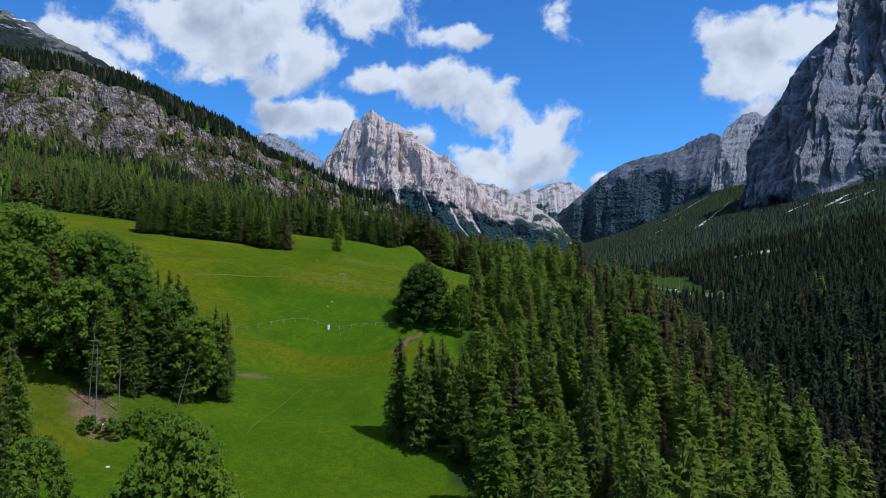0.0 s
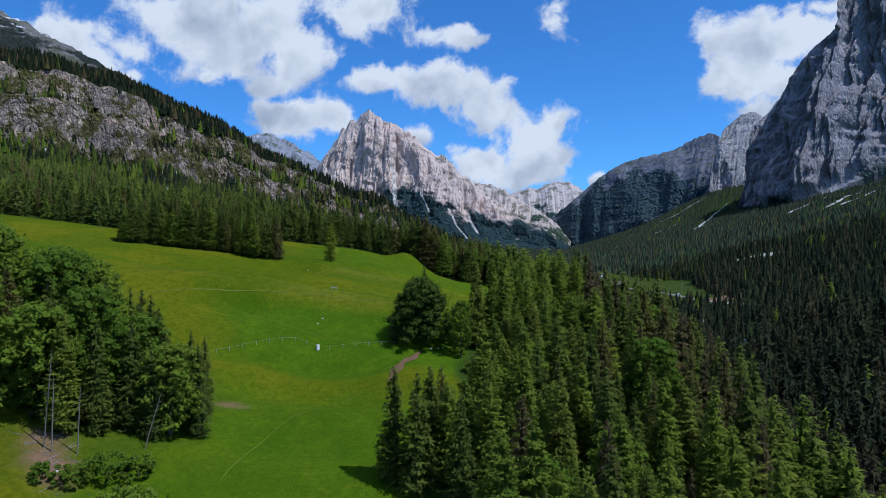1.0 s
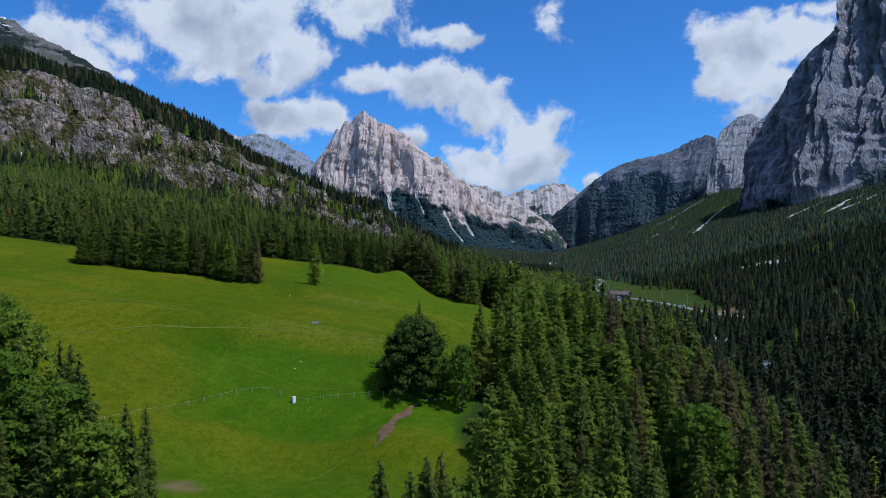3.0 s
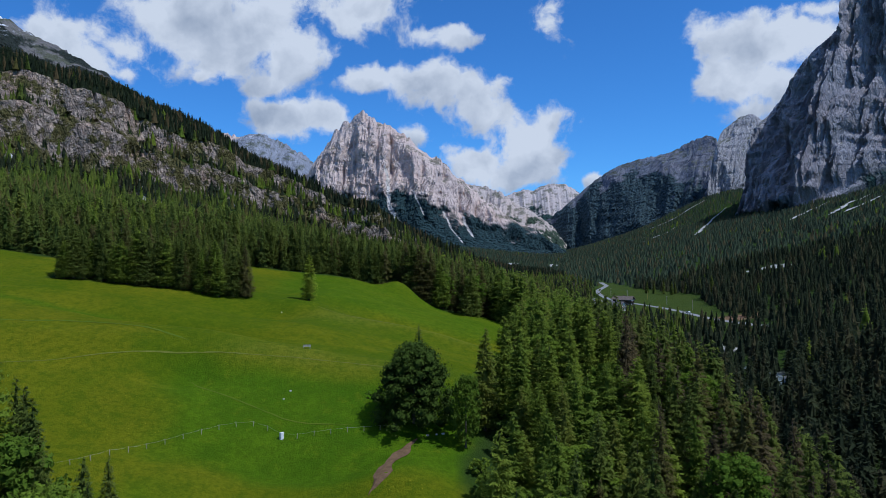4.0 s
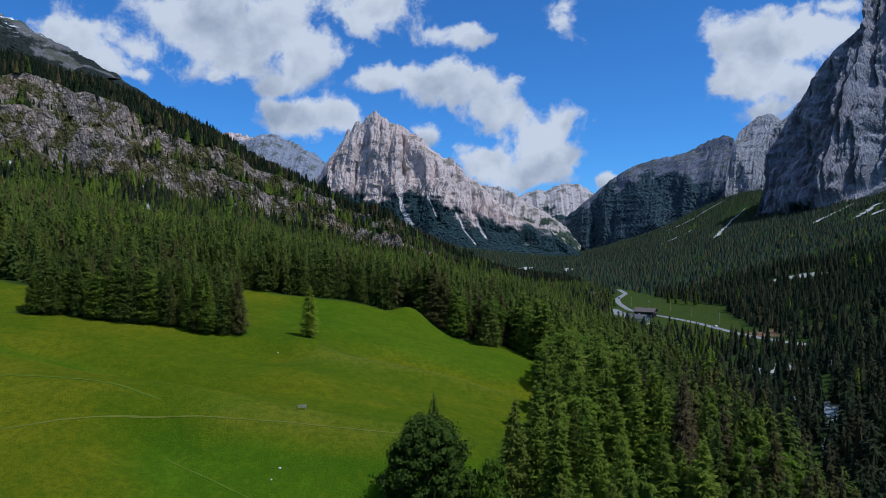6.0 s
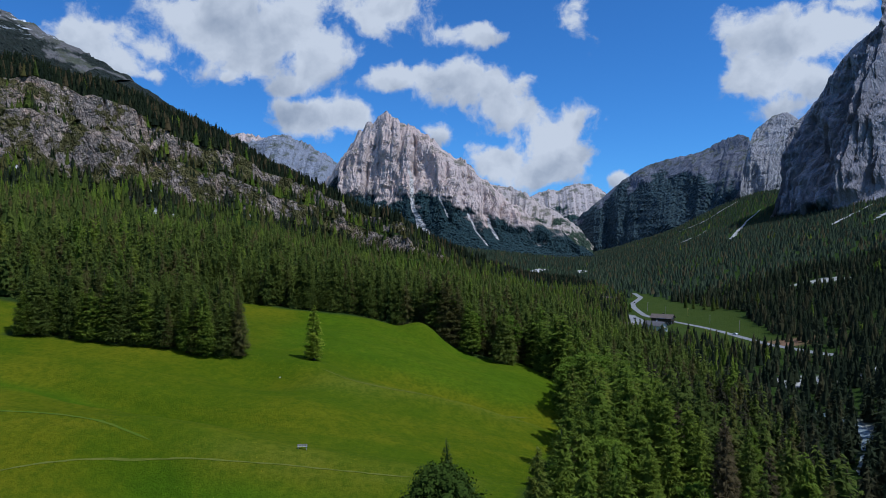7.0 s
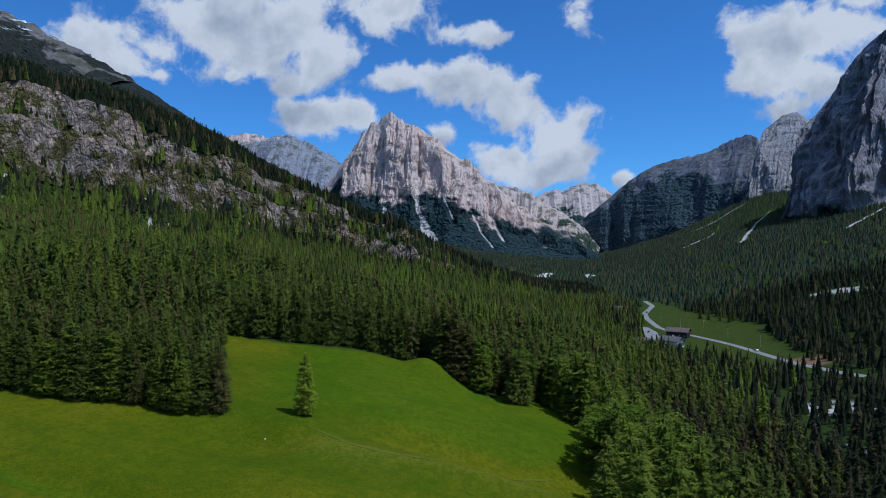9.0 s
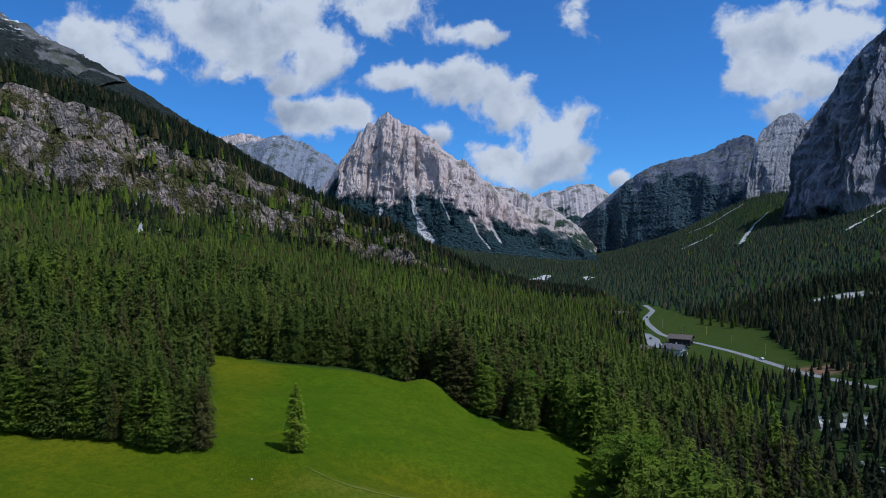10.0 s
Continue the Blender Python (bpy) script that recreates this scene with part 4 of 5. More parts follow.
for kind, names in (("spruce", [(18, 3.4), (21, 3.6), (16, 3.2), (23, 4.0), (20, 3.9)]), ("larch", [(18, 3.3), (21, 3.7), (16, 3.1), (19, 3.7)]), ("browned", [(19, 3.1), (21, 3.4)]), ("broad", [(17, 6.0), (14, 5.2), (25, 7.0)]), ("bushy", [(14, 7.4)])):
    KINDS[kind] = [(h, tree_kind(kind, 11 + 7 * i + len(kind), h, rad)) for i, (h, rad) in enumerate(names)]

LABELS = {"spruce": ("spruce_tree", "dark green spruce with drooping boughs on the slope"),
          "browned": ("spruce_tree", "thin browned spruce with sparse dry needles"),
          "larch": ("larch_tree", "light green feathery larch at the meadow's edge"),
          "broad": ("deciduous_tree", "leafy bright green broadleaf tree in full crown"),
          "bushy": ("deciduous_tree", "dense dark green round tree standing on the meadow")}
planted = []


def plant(kind, x, y, h, group="", label="", turn=None, fat=1.0, which=None):
    """One tree on the ground, as an Empty with its trunk and crown."""
    name, text = LABELS[kind]
    i = int(rng.integers(len(KINDS[kind]))) if which is None else which
    if kind == "broad" and which is None:
        i = 2 if h > 20 else i % 2
    h0, (trunk, crown) = KINDS[kind][i]
    z = float(ground_height(x, y))
    root = tagged(new(name), label or text, "tree", group)
    root.empty_display_size = .5
    k = h / h0
    root.matrix_basis = pose(x, y, z, 0, 0, rng.uniform(0, 360) if turn is None else turn) @ Matrix.Diagonal((k * fat, k * fat, k, 1))
    for part_name, me in (("trunk", trunk), ("crown", crown)):
        o = new(part_name, me)
        o.parent = root
    planted.append((x, y))
    return root


def scatter(x0, x1, y0, y1, gap, seed):
    """Jittered stations over a stretch of the plan."""
    r = np.random.default_rng(seed)
    X, Y = np.meshgrid(np.arange(x0, x1, gap), np.arange(y0, y1, gap))
    X = X + (np.arange(X.shape[0]) % 2)[:, None] * gap * .5
    return (X + r.uniform(-.42, .42, X.shape) * gap).ravel(), (Y + r.uniform(-.42, .42, Y.shape) * gap).ravel()


# --- trees that stand singly or in groups at the meadow ---
lone = plant("larch", -42, 274, 15, label="single young larch standing alone on the grass knoll", which=0, fat=1.2)
for o in lone.children:
    if o.name.startswith("crown"):
        o.data = o.data.copy()
        o.data.materials[0] = YOUNG_LARCH
plant("spruce", -4.5, 196, 19)
plant("bushy", -5.5, 193.5, 17.5, label="dense dark round tree beside the trodden path")
plant("broad", 5, 187, 15.5, group="trees of the gorge wood", label="slender light green broadleaf tree beside the round tree", fat=.62, which=0)
for x, y, h in [(30, 286, 17), (35, 292, 20), (38, 284, 19), (33, 298, 16), (41, 297, 20)]:
    plant("broad", x, y, h, group="leafy trees at the meadow's corner", which=0, fat=1.15)
# left clump
for kind, x, y, h in [("broad", -62, 134, 24.6), ("broad", -72, 142, 28.1), ("broad", -84, 140, 29.2), ("broad", -92, 150, 29.2), ("broad", -70, 150, 25.7), ("broad", -98, 136, 26.9),
                      ("broad", -104, 148, 28.1), ("broad", -80, 128, 23.4), ("spruce", -58, 128, 19), ("spruce", -54, 132, 19), ("spruce", -50, 137, 18), ("spruce", -47, 141, 17),
                      ("larch", -62, 125, 20), ("spruce", -66, 128, 20), ("spruce", -53, 141, 20), ("spruce", -57, 147, 21), ("spruce", -61, 152, 20), ("broad", -48, 134, 17.5),
                      ("spruce", -46, 146, 15), ("spruce", -66, 158, 19), ("broad", -78, 158, 25.7), ("broad", -92, 122, 23.4), ("larch", -88, 112, 19),
                      ("spruce", -44, 136.5, 17), ("broad", -68, 127, 20), ("broad", -90, 132, 26), ("broad", -100, 126, 24), ("spruce", -84, 120, 20), ("broad", -76, 148, 27), ("spruce", -50, 131, 16), ("broad", -56, 138, 20), ("spruce", -63, 141, 23), ("broad", -108, 138, 26), ("larch", -96, 116, 20), ("spruce", -70, 135, 22), ("spruce", -76, 133, 22)]:
    plant(kind, x, y, h, group="trees of the meadow clump")
for kind, x, y, h in [("broad", -31, 80, 23.5), ("broad", -28.5, 78, 19.5), ("broad", -33.5, 77, 19), ("broad", -38, 72, 15), ("larch", -44, 70, 17), ("broad", -27, 66, 15), ("larch", -38.5, 62, 24), ("broad", -34, 62, 15), ("broad", -50, 84, 15), ("larch", -61, 98, 17), ("spruce", -66, 104, 18), ("spruce", -58, 90, 14), ("larch", -68, 97, 17)]:
    plant(kind, x, y, h, group="trees below the meadow clump", fat=.85)
for kind, x, y, h in [("spruce", -8, 127, 19), ("spruce", -4, 124, 19.5), ("spruce", -2, 130, 18), ("larch", 1, 127, 17), ("spruce", 3, 121, 18), ("spruce", 0, 134, 17), ("larch", 4, 131, 16)]:
    plant(kind, x, y, h, group="trees of the gorge wood", fat=1.1)
# stand on the far left of the meadow
r2 = np.random.default_rng(5)
for i in range(26):
    f = i / 25
    plant("larch" if r2.random() < .62 else "spruce", -118 + 56 * f + r2.uniform(-1, 1), 266 + 5 * f + r2.uniform(-2, 2) , r2.uniform(12, 18.5), group="trees of the upper stand", fat=r2.uniform(1.1, 1.4))
for i in range(20):
    f = i / 19
    plant("spruce", -116 + 52 * f + r2.uniform(-1, 1), 275 + 5 * f + r2.uniform(-2, 2), r2.uniform(14, 20), group="trees of the upper stand", fat=1.15)
# edge of the wood behind the meadow
for i in range(34):
    f = i / 33
    x = -98 + 128 * f
    y = np.interp(x, [-98, -58, -30, -12, 5, 30], [345, 347, 351, 354, 344, 350])
    plant("broad" if i in (24, 26, 29) else "spruce", x + r2.uniform(-1.2, 1.2), y + r2.uniform(-1, 3), r2.uniform(16, 23), group="trees of the forest edge")
for kind, x, y, h in [("spruce", -11, 347, 25), ("spruce", -7, 345, 27), ("spruce", -3, 344, 24), ("spruce", -14, 350, 23), ("larch", 1, 342, 20), ("spruce", 14, 338, 21)]:
    plant(kind, x, y, h, group="trees of the forest edge", label="tall full spruce at the brink of the meadow" if kind == "spruce" else "", fat=1.35)
# single spruces on the valley meadow
for x, y, h in [(250, 772, 15), (256, 779, 13), (246, 786, 16), (262, 765, 12), (240, 800, 15), (272, 752, 17), (268, 745, 14), (236, 812, 14), (280, 741, 17)]:
    plant("spruce", x, y, h, group="spruces on the valley meadow")
# the wood between meadow and gorge
X, Y = scatter(-12, 75, 62, 350, 5.9, 3)
inside = X > wood_border(Y) + 1.5
X, Y = X[inside], Y[inside]
order = np.argsort(np.hypot((X - 20) * .9, (Y - 165) * .55))
near_n = 0
rest = []
r3 = np.random.default_rng(9)
for j in order:
    x, y = X[j], Y[j]
    if min((math.hypot(x - a, y - b) for a, b in planted), default=9) < 2.6:
        continue
    light = float(vnoise(x / 30, y / 30, 0, 77)[0]) + .25 * r3.normal() + (.35 if x < 44 else -.25) + (.35 if y > 185 and x < 62 else 0)
    kind = "larch" if light > .05 else "spruce"
    if r3.random() < (.07 if x < 40 else .26) and near_n < 195:
        kind = "browned"
    if math.hypot(x - 5, y - 182) < 7:
        continue
    if r3.random() < (.20 if y > 195 and x > 22 else .05) and near_n < 195:
        kind = "broad"
    h = r3.uniform(11.5, 22) + 3 * smooth(200, 250, y) + 6.5 * smooth(24, 48, x) * smooth(100, 150, y) * (1 - smooth(255, 295, y)) - (4 if kind == "broad" else 0)
    if near_n < 195:
        plant(kind, float(x), float(y), float(h), group="trees of the gorge wood", fat=r3.uniform(.9, 1.25))
        near_n += 1
    else:
        rest.append((x, y, h, kind == "larch"))


def forest(name, label, x, y, h, light, templates, mat, fat=1.0, seed=1):
    """Many trees in one mesh: each a ragged, layered crown from a few templates."""
    if len(x) < 3:
        return None
    r = np.random.default_rng(seed)
    z = ground_height(x, y)
    which = r.integers(len(templates), size=len(x))
    VV, FF, TT, PP, n0 = [], [], [], [], 0
    for i, (V, F, T) in enumerate(templates):
        sel = np.where(which == i)[0]
        if not len(sel):
            continue
        a = r.uniform(0, 6.283, len(sel))
        c, s = np.cos(a)[:, None], np.sin(a)[:, None]
        k = h[sel][:, None]
        wd = k * fat * r.uniform(.8, 1.3, (len(sel), 1))
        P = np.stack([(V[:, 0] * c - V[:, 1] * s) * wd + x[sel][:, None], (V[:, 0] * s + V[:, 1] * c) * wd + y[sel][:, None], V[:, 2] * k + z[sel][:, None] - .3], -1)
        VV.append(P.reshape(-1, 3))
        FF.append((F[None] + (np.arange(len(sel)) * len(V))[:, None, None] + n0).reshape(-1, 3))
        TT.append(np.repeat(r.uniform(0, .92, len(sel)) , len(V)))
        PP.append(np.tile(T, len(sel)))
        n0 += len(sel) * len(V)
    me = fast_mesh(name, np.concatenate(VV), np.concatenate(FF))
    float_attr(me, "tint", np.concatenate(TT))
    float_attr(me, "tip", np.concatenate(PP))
    me.materials.append(mat)
    return tagged(new(name, me), label, "forest", kind="stuff")


def unit(V, F, T, h):
    return V / h, F, T


ROAD = [(232, 1010), (225, 946), (194, 866), (185, 824), (180, 785), (176, 747), (180, 722), (191, 702), (202, 669), (211, 630), (220, 586), (229, 560), (240, 530)]
YARD = [(163, 756), (160, 720), (154, 690), (150, 667)]
SCREES = [([(977, 2464), (884, 2408), (800, 2375), (720, 2395)], 9), ([(932, 2212), (836, 2101), (740, 1905), (671, 1770), (600, 1610)], 8), ([(760, 2200), (660, 2060), (577, 1938)], 9),
          ([(1007, 1604), (940, 1535), (871, 1465), (780, 1360), (714, 1289)], 8), ([(920, 1440), (869, 1393), (734, 1277)], 7), ([(957, 1688), (860, 1575), (764, 1461), (690, 1380)], 7), ([(780, 1990), (724, 1885), (650, 1720)], 6)]
HOUSES = [(157, 646), (177, 694), (138, 652), (168, 866)]


def clear_of_roads(x, y):
    ok = np.ones(np.shape(x), bool)
    for line, gap in ((ROAD, 9.0), (YARD, 9.0), *((pts, .6 * w + 7) for pts, w in SCREES)):
        p = np.array(line, float)
        for a, b in zip(p[:-1], p[1:]):
            t = np.clip(((x - a[0]) * (b - a)[0] + (y - a[1]) * (b - a)[1]) / ((b - a) @ (b - a)), 0, 1)
            ok &= np.hypot(x - a[0] - t * (b - a)[0], y - a[1] - t * (b - a)[1]) > gap
    for hx, hy, rad in ((130, 1360, 26), (150, 1420, 26), (168, 1480, 26), (187, 1540, 26), (240, 1440, 20), (250, 1500, 20), (258, 1545, 20)):
        ok &= np.hypot(x - hx, y - hy) > rad
    for hx, hy in HOUSES:
        ok &= np.hypot(x - hx, y - hy) > 17
    return ok & ~((np.abs(x - 150) < 22) & (y > 603) & (y < 650))


def distant(seed, radius, boughs, sprays, size, shape, droop, hang, rings, core=.55):
    """A lighter crown for trees of the woods, of height 1."""
    return unit(*conifer_crown(seed, 18, radius * 18, .03, boughs, sprays, size, shape, droop, hang, core, rings), 18)


MID = [distant(90 + i, .185, 150, 5, .92, .82, .40, .5, 6, .45) for i in range(5)]
MIDL = [distant(95 + i, .19, 150, 5, .92, .66, .12, .3, 6, .45) for i in range(4)]
MIDK = [distant(100 + i, .185, 90, 4, 1.3, .80, .35, .5, 5, .5) for i in range(5)]
KITE = [distant(60 + i, .185, 42, 2, 1.9, .80, .3, .5, 3, .6) for i in range(6)]
LOW = [distant(50 + i, .20, 24, 1, 2.5, .80, .3, .5, 2, .8) for i in range(6)]
TINY = [distant(70 + i, .25, 7, 1, 3.4, .80, .3, .4, 2, .9) for i in range(5)]
rest = np.array(rest, float)
for flag, tp, mat, text in ((0, MID, SPRUCE, "dark spruces of the wood above the gorge"), (1, MIDL, LARCH, "light green larches of the wood above the gorge")):
    sel = rest[:, 3] == flag
    forest("gorge_wood", text, rest[sel, 0], rest[sel, 1], rest[sel, 2], 0, tp, mat, fat=1.15, seed=3 + flag)


def woods(x0, x1, y0, y1, gap, seed, keep):
    x, y = scatter(x0, x1, y0, y1, gap, seed)
    r = np.random.default_rng(seed + 1)
    k = keep(x, y) & (r.random(len(x)) > .06)
    return x[k], y[k]


def no_open(x, y):
    return (meadow_mask(x, y) < .3) & ((cliff_band(x, y) < .70 + .45 * vnoise(x / 12, y / 12, 0, 3)) | (vnoise(x / 5, y / 5, 0, 8) > .30)) & (np.hypot((x - 366) / 40, (y - 800 + .5 * (x - 366)) / 32) > 1) & (np.hypot((x - 150) / 4, (y - 376) / 7) > 1) & (chutes(x, y) < .2) & clear_of_roads(x, y) & (np.abs(x - river_x(y)) > 3.0) & (np.hypot((x - 72) / 9, (y - 676) / 30) > 1)


def split_forest(label, x, y, hlo, hhi, tp, seed, larch=.25, needles=None):
    r = np.random.default_rng(seed)
    h = r.uniform(hlo * .72, hhi, len(x)) * (1 - .35 * cliff_band(x, y)) * (1 - .10 * smooth(60, 100, x) * smooth(400, 520, y) * (1 - smooth(230, 260, x)))
    light = (fbm(x / 60, y / 60, 0, 3, seed=seed) + .45 * r.normal(size=len(x))) > 1.05 - 1.6 * larch
    forest("forest", "dark spruce " + label, x[~light], y[~light], h[~light], 0, tp, needles or SPRUCE, fat=1.12, seed=seed)
    forest("forest", "lighter larch " + label, x[light], y[light], h[light], 0, tp, LARCH, fat=1.12, seed=seed + 1)


x, y = woods(75, 210, 60, 400, 5.9, 13, lambda a, b: no_open(a, b) & (a < .74 * b + 12))
far_side = x > 118
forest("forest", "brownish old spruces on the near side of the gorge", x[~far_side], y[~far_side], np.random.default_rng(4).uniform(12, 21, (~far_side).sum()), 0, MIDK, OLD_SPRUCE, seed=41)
x, y = x[far_side], y[far_side]
split_forest("wood on the far side of the gorge", x, y, 15, 22, KITE, 13, -.3, SHADED_SPRUCE)
x, y = woods(-190, 130, 352, 520, 6.0, 17, lambda a, b: no_open(a, b) & (a > -.55 * b - 20))
front_row = y < 428
split_forest("wood bordering the meadow", x[front_row], y[front_row], 15, 22, MIDK, 16, .2)
split_forest("wood behind the meadow", x[~front_row], y[~front_row], 15, 22, KITE, 17, .2)
x, y = woods(-200, -62, 284, 352, 5.2, 18, lambda a, b: no_open(a, b) & (meadow_mask(a, b) < .2))
split_forest("wood behind the upper stand", x, y, 11, 17, MIDK, 18, .1)
x, y = woods(-560, 190, 520, 1200, 6.8, 19, lambda a, b: no_open(a, b) & (a > -.78 * b) & (-.54 * a + .84 * b < 985))
x2, y2 = woods(-400, -150, 300, 520, 6.2, 20, lambda a, b: no_open(a, b) & (a > -.80 * b) & (a < -190 + .0 * b))
upper = -.54 * x + .84 * y + 28 * fbm(x / 130, y / 130, 0, 4, seed=31) > 768
split_forest("wood on the side hill", np.r_[x[~upper], x2], np.r_[y[~upper], y2], 11, 17, LOW, 19, .25)
split_forest("wood along the crest of the side hill", x[upper], y[upper], 12, 18, LOW, 31, -.6, SHADED_CREST_SPRUCE)
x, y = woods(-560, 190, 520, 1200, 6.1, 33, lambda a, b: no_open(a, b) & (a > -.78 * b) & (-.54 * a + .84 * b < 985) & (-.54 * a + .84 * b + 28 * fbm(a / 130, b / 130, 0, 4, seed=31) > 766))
split_forest("wood thickening along the crest", x, y, 11, 17, LOW, 34, -.6, SHADED_CREST_SPRUCE)
# trees that cling to the ledges of the steep faces
x, y = woods(-560, 60, 520, 1000, 3.7, 27, lambda a, b: (a > -.78 * b) & (np.abs(-.54 * a + .84 * b - 745) < 75) & (np.hypot(ground_height(a + 1.5, b) - ground_height(a - 1.5, b), ground_height(a, b + 1.5) - ground_height(a, b - 1.5)) > 2.2) & (vnoise(a / 11, b / 11, 0, 44) > -.5))
split_forest("trees on the rock ledges", x, y, 8, 15, LOW, 28, .0, SHADED_SPRUCE)
x, y = woods(130, 560, 210, 900, 7.4, 23, lambda a, b: no_open(a, b) & ((a > 210) | (b > 400)) & (a < .80 * b) & (b > .9 * (400 - a)))
split_forest("wood of the valley floor", x, y, 11, 18, LOW, 23, -.2, SHADED_SPRUCE)
x, y = woods(-100, 1250, 900, 2900, 10.0, 29, lambda a, b: no_open(a, b) & (a < .72 * b) & (-.54 * a + .84 * b > 985 - 1e4 * (a > 60)) & (ground_height(a, b) < 275))
split_forest("wood far up the valley", x, y, 8.5, 13, TINY, 29, -.3, HAZY_SPRUCE)
# ---- tracks, road, scree ----
def ribbon(name, label, pts, width, mat, lift=.07, step=1.5, ragged=.25, seed=1, category="path", taper=False):
    """A strip draped on the ground along a line, with uneven edges."""
    p = np.array(pts, float)
    d = np.r_[0, np.cumsum(np.linalg.norm(np.diff(p, axis=0), axis=1))]
    f = np.arange(0, d[-1], step)
    c = np.stack([np.convolve(np.pad(np.interp(f, d, p[:, k]), 4, mode="edge"), np.ones(9) / 9, "valid") for k in range(2)], -1)
    t = np.gradient(c, axis=0)
    t /= np.linalg.norm(t, axis=1)[:, None] + 1e-9
    n = np.stack([-t[:, 1], t[:, 0]], -1)
    rows = []
    fade = np.clip(np.minimum(f, f[-1] - f) / (step * 4), .15, 1) if ragged else np.ones(len(f))
    if taper:
        fade = fade * (.45 + .75 * f / f[-1])
    for k in range(5):
        o = (k / 4 - .5) * width * fade
        if k in (0, 4):
            o = o * (1 + ragged * 2 * fbm(f / (width * 2), k, 0, 3, seed=seed))
        x, y = c[:, 0] + n[:, 0] * o, c[:, 1] + n[:, 1] * o
        rows.append(np.stack([x, y, lie(x, y) + lift], -1))
    R = np.stack(rows, 0)
    me = grid_mesh(name, R[::-1, :, 0], R[::-1, :, 1], R[::-1, :, 2])
    shade_smooth(me)
    me.materials.append(mat)
    return tagged(new(name, me), label, category, kind="structure")


def world_pattern(name, a, b2, c, scale, rough=.95):
    m, t, b = material(name, rough, .1)
    p = place(t)
    n = noise_tex(t, p, scale, 5, .7)
    col = blend(t, span(t, n, .35, .65), a, b2)
    col = blend(t, span(t, noise_tex(t, p, scale * 4.3, 4, .7), .5, .75, 0, .6), col, c)
    t.links.new(col, b.inputs["Base Color"])
    bump(t, b, n, .6, .1)
    return m


DRY = world_pattern("trodden_grass", (.105, .128, .014), (.135, .145, .024), (.08, .112, .009), .5)
FAINT = world_pattern("pressed_grass", (.074, .122, .006), (.10, .132, .010), (.06, .108, .005), .5)
SOIL = world_pattern("bare_soil", (.11, .066, .036), (.17, .105, .06), (.07, .085, .018), .9)
ASPHALT = world_pattern("pale_asphalt", (.19, .19, .19), (.27, .27, .27), (.22, .215, .21), .3)
GRAVEL = world_pattern("pale_gravel", (.38, .365, .345), (.54, .52, .50), (.30, .29, .28), .12)
SCREE = world_pattern("scree", (.33, .32, .31), (.46, .445, .43), (.24, .235, .23), .035)

ribbon("footpath", "thin trodden grass footpath across the meadow", [(-104, 192), (-90, 197), (-78, 203), (-64, 208), (-48, 210.6), (-40, 211), (-25, 212), (-8, 214)], .32, DRY, seed=1)
ribbon("farm_track", "grassy track in a hollow of the meadow", [(-120, 206), (-104, 212), (-94, 215.6), (-86, 218), (-76, 217), (-66, 214.6), (-56, 211.5)], .6, FAINT, seed=2)
ribbon("footpath", "faint trail down the steep grass bank", [(-57, 205), (-50, 199), (-44, 196), (-39, 194.6), (-35, 192.4), (-31, 191.2), (-24, 190.8), (-15, 191)], .30, FAINT, seed=3)
ribbon("footpath", "faint trail over the lower meadow", [(-36.5, 121), (-34.8, 132), (-33, 142), (-30, 150), (-25, 161), (-18, 168), (-12, 170.4)], .28, FAINT, seed=4)
ribbon("dirt_track", "brown bare earth track below the round tree", [(-13.5, 168), (-11, 172), (-9.6, 177), (-8, 183.5), (-5.6, 187.6), (-3, 190)], 1.7, SOIL, seed=5, ragged=.5)
ribbon("footpath", "pale worn trail along the grass ridge", [(-40, 268), (-28, 263), (-15, 262), (-4, 266), (4, 274), (12, 279), (20, 281)], .5, DRY, seed=6)
ribbon("road", "pale grey asphalt valley road", ROAD, 6.0, ASPHALT, .12, 2.5, 0, category="road")
WATER = world_pattern("rapid_water", (.14, .18, .19), (.34, .38, .38), (.08, .11, .12), .6, .25)
river_ys = np.arange(340, 432, 4.0)
ribbon("river", "foaming pale mountain stream in the gorge", [(float(river_x(v)), float(v)) for v in river_ys], 4.0, WATER, .25, 1.5, .15, 51, "river")
ribbon("gravel_flat", "pale gravel flat of the river far up the valley", [(118, 1330), (150, 1420), (189, 1543)], 24, GRAVEL, 1.2, 10, .5, 41, "gravel")
ribbon("gravel_flat", "pale gravel flat of the river far up the valley", [(234, 1420), (250, 1500), (262, 1560)], 16, GRAVEL, 1.2, 10, .5, 42, "gravel")
ribbon("yard", "pale gravel yard beside the farmhouses", YARD, 11.0, ASPHALT, .10, 2.5, .12, category="yard")
ribbon("lane", "narrow gravel lane beside the road", [(163, 756), (156, 740), (147, 722), (140, 712)], 3.0, GRAVEL, .12, 2.5, .1, category="lane")
for i, (pts, w) in enumerate(SCREES):
    ribbon("scree_chute", "pale scree chute running down from the cliffs", pts, w, SCREE, 2.5, 8.0, .4, 20 + i, "scree", True)

for at, a, b, w in ((-37, 668, 746, 4.2), (-138, 672, 748, 3.0), (-150, 688, 716, 2.4), (22, 690, 742, 3.4), (-238, 716, 748, 3.2)):
    ss = np.linspace(b, a, 9)
    uu = at + 5 * np.sin(ss / 13.0 + at) + (ss - 700) * .06
    ribbon("gravel_chute", "pale gravel chute in the wooded cliffs", [(-.54 * p - .84 * q, .84 * p - .54 * q) for p, q in zip(ss, uu)], w, SCREE, .5, 3.0, .4, int(at) & 63, "scree", True)

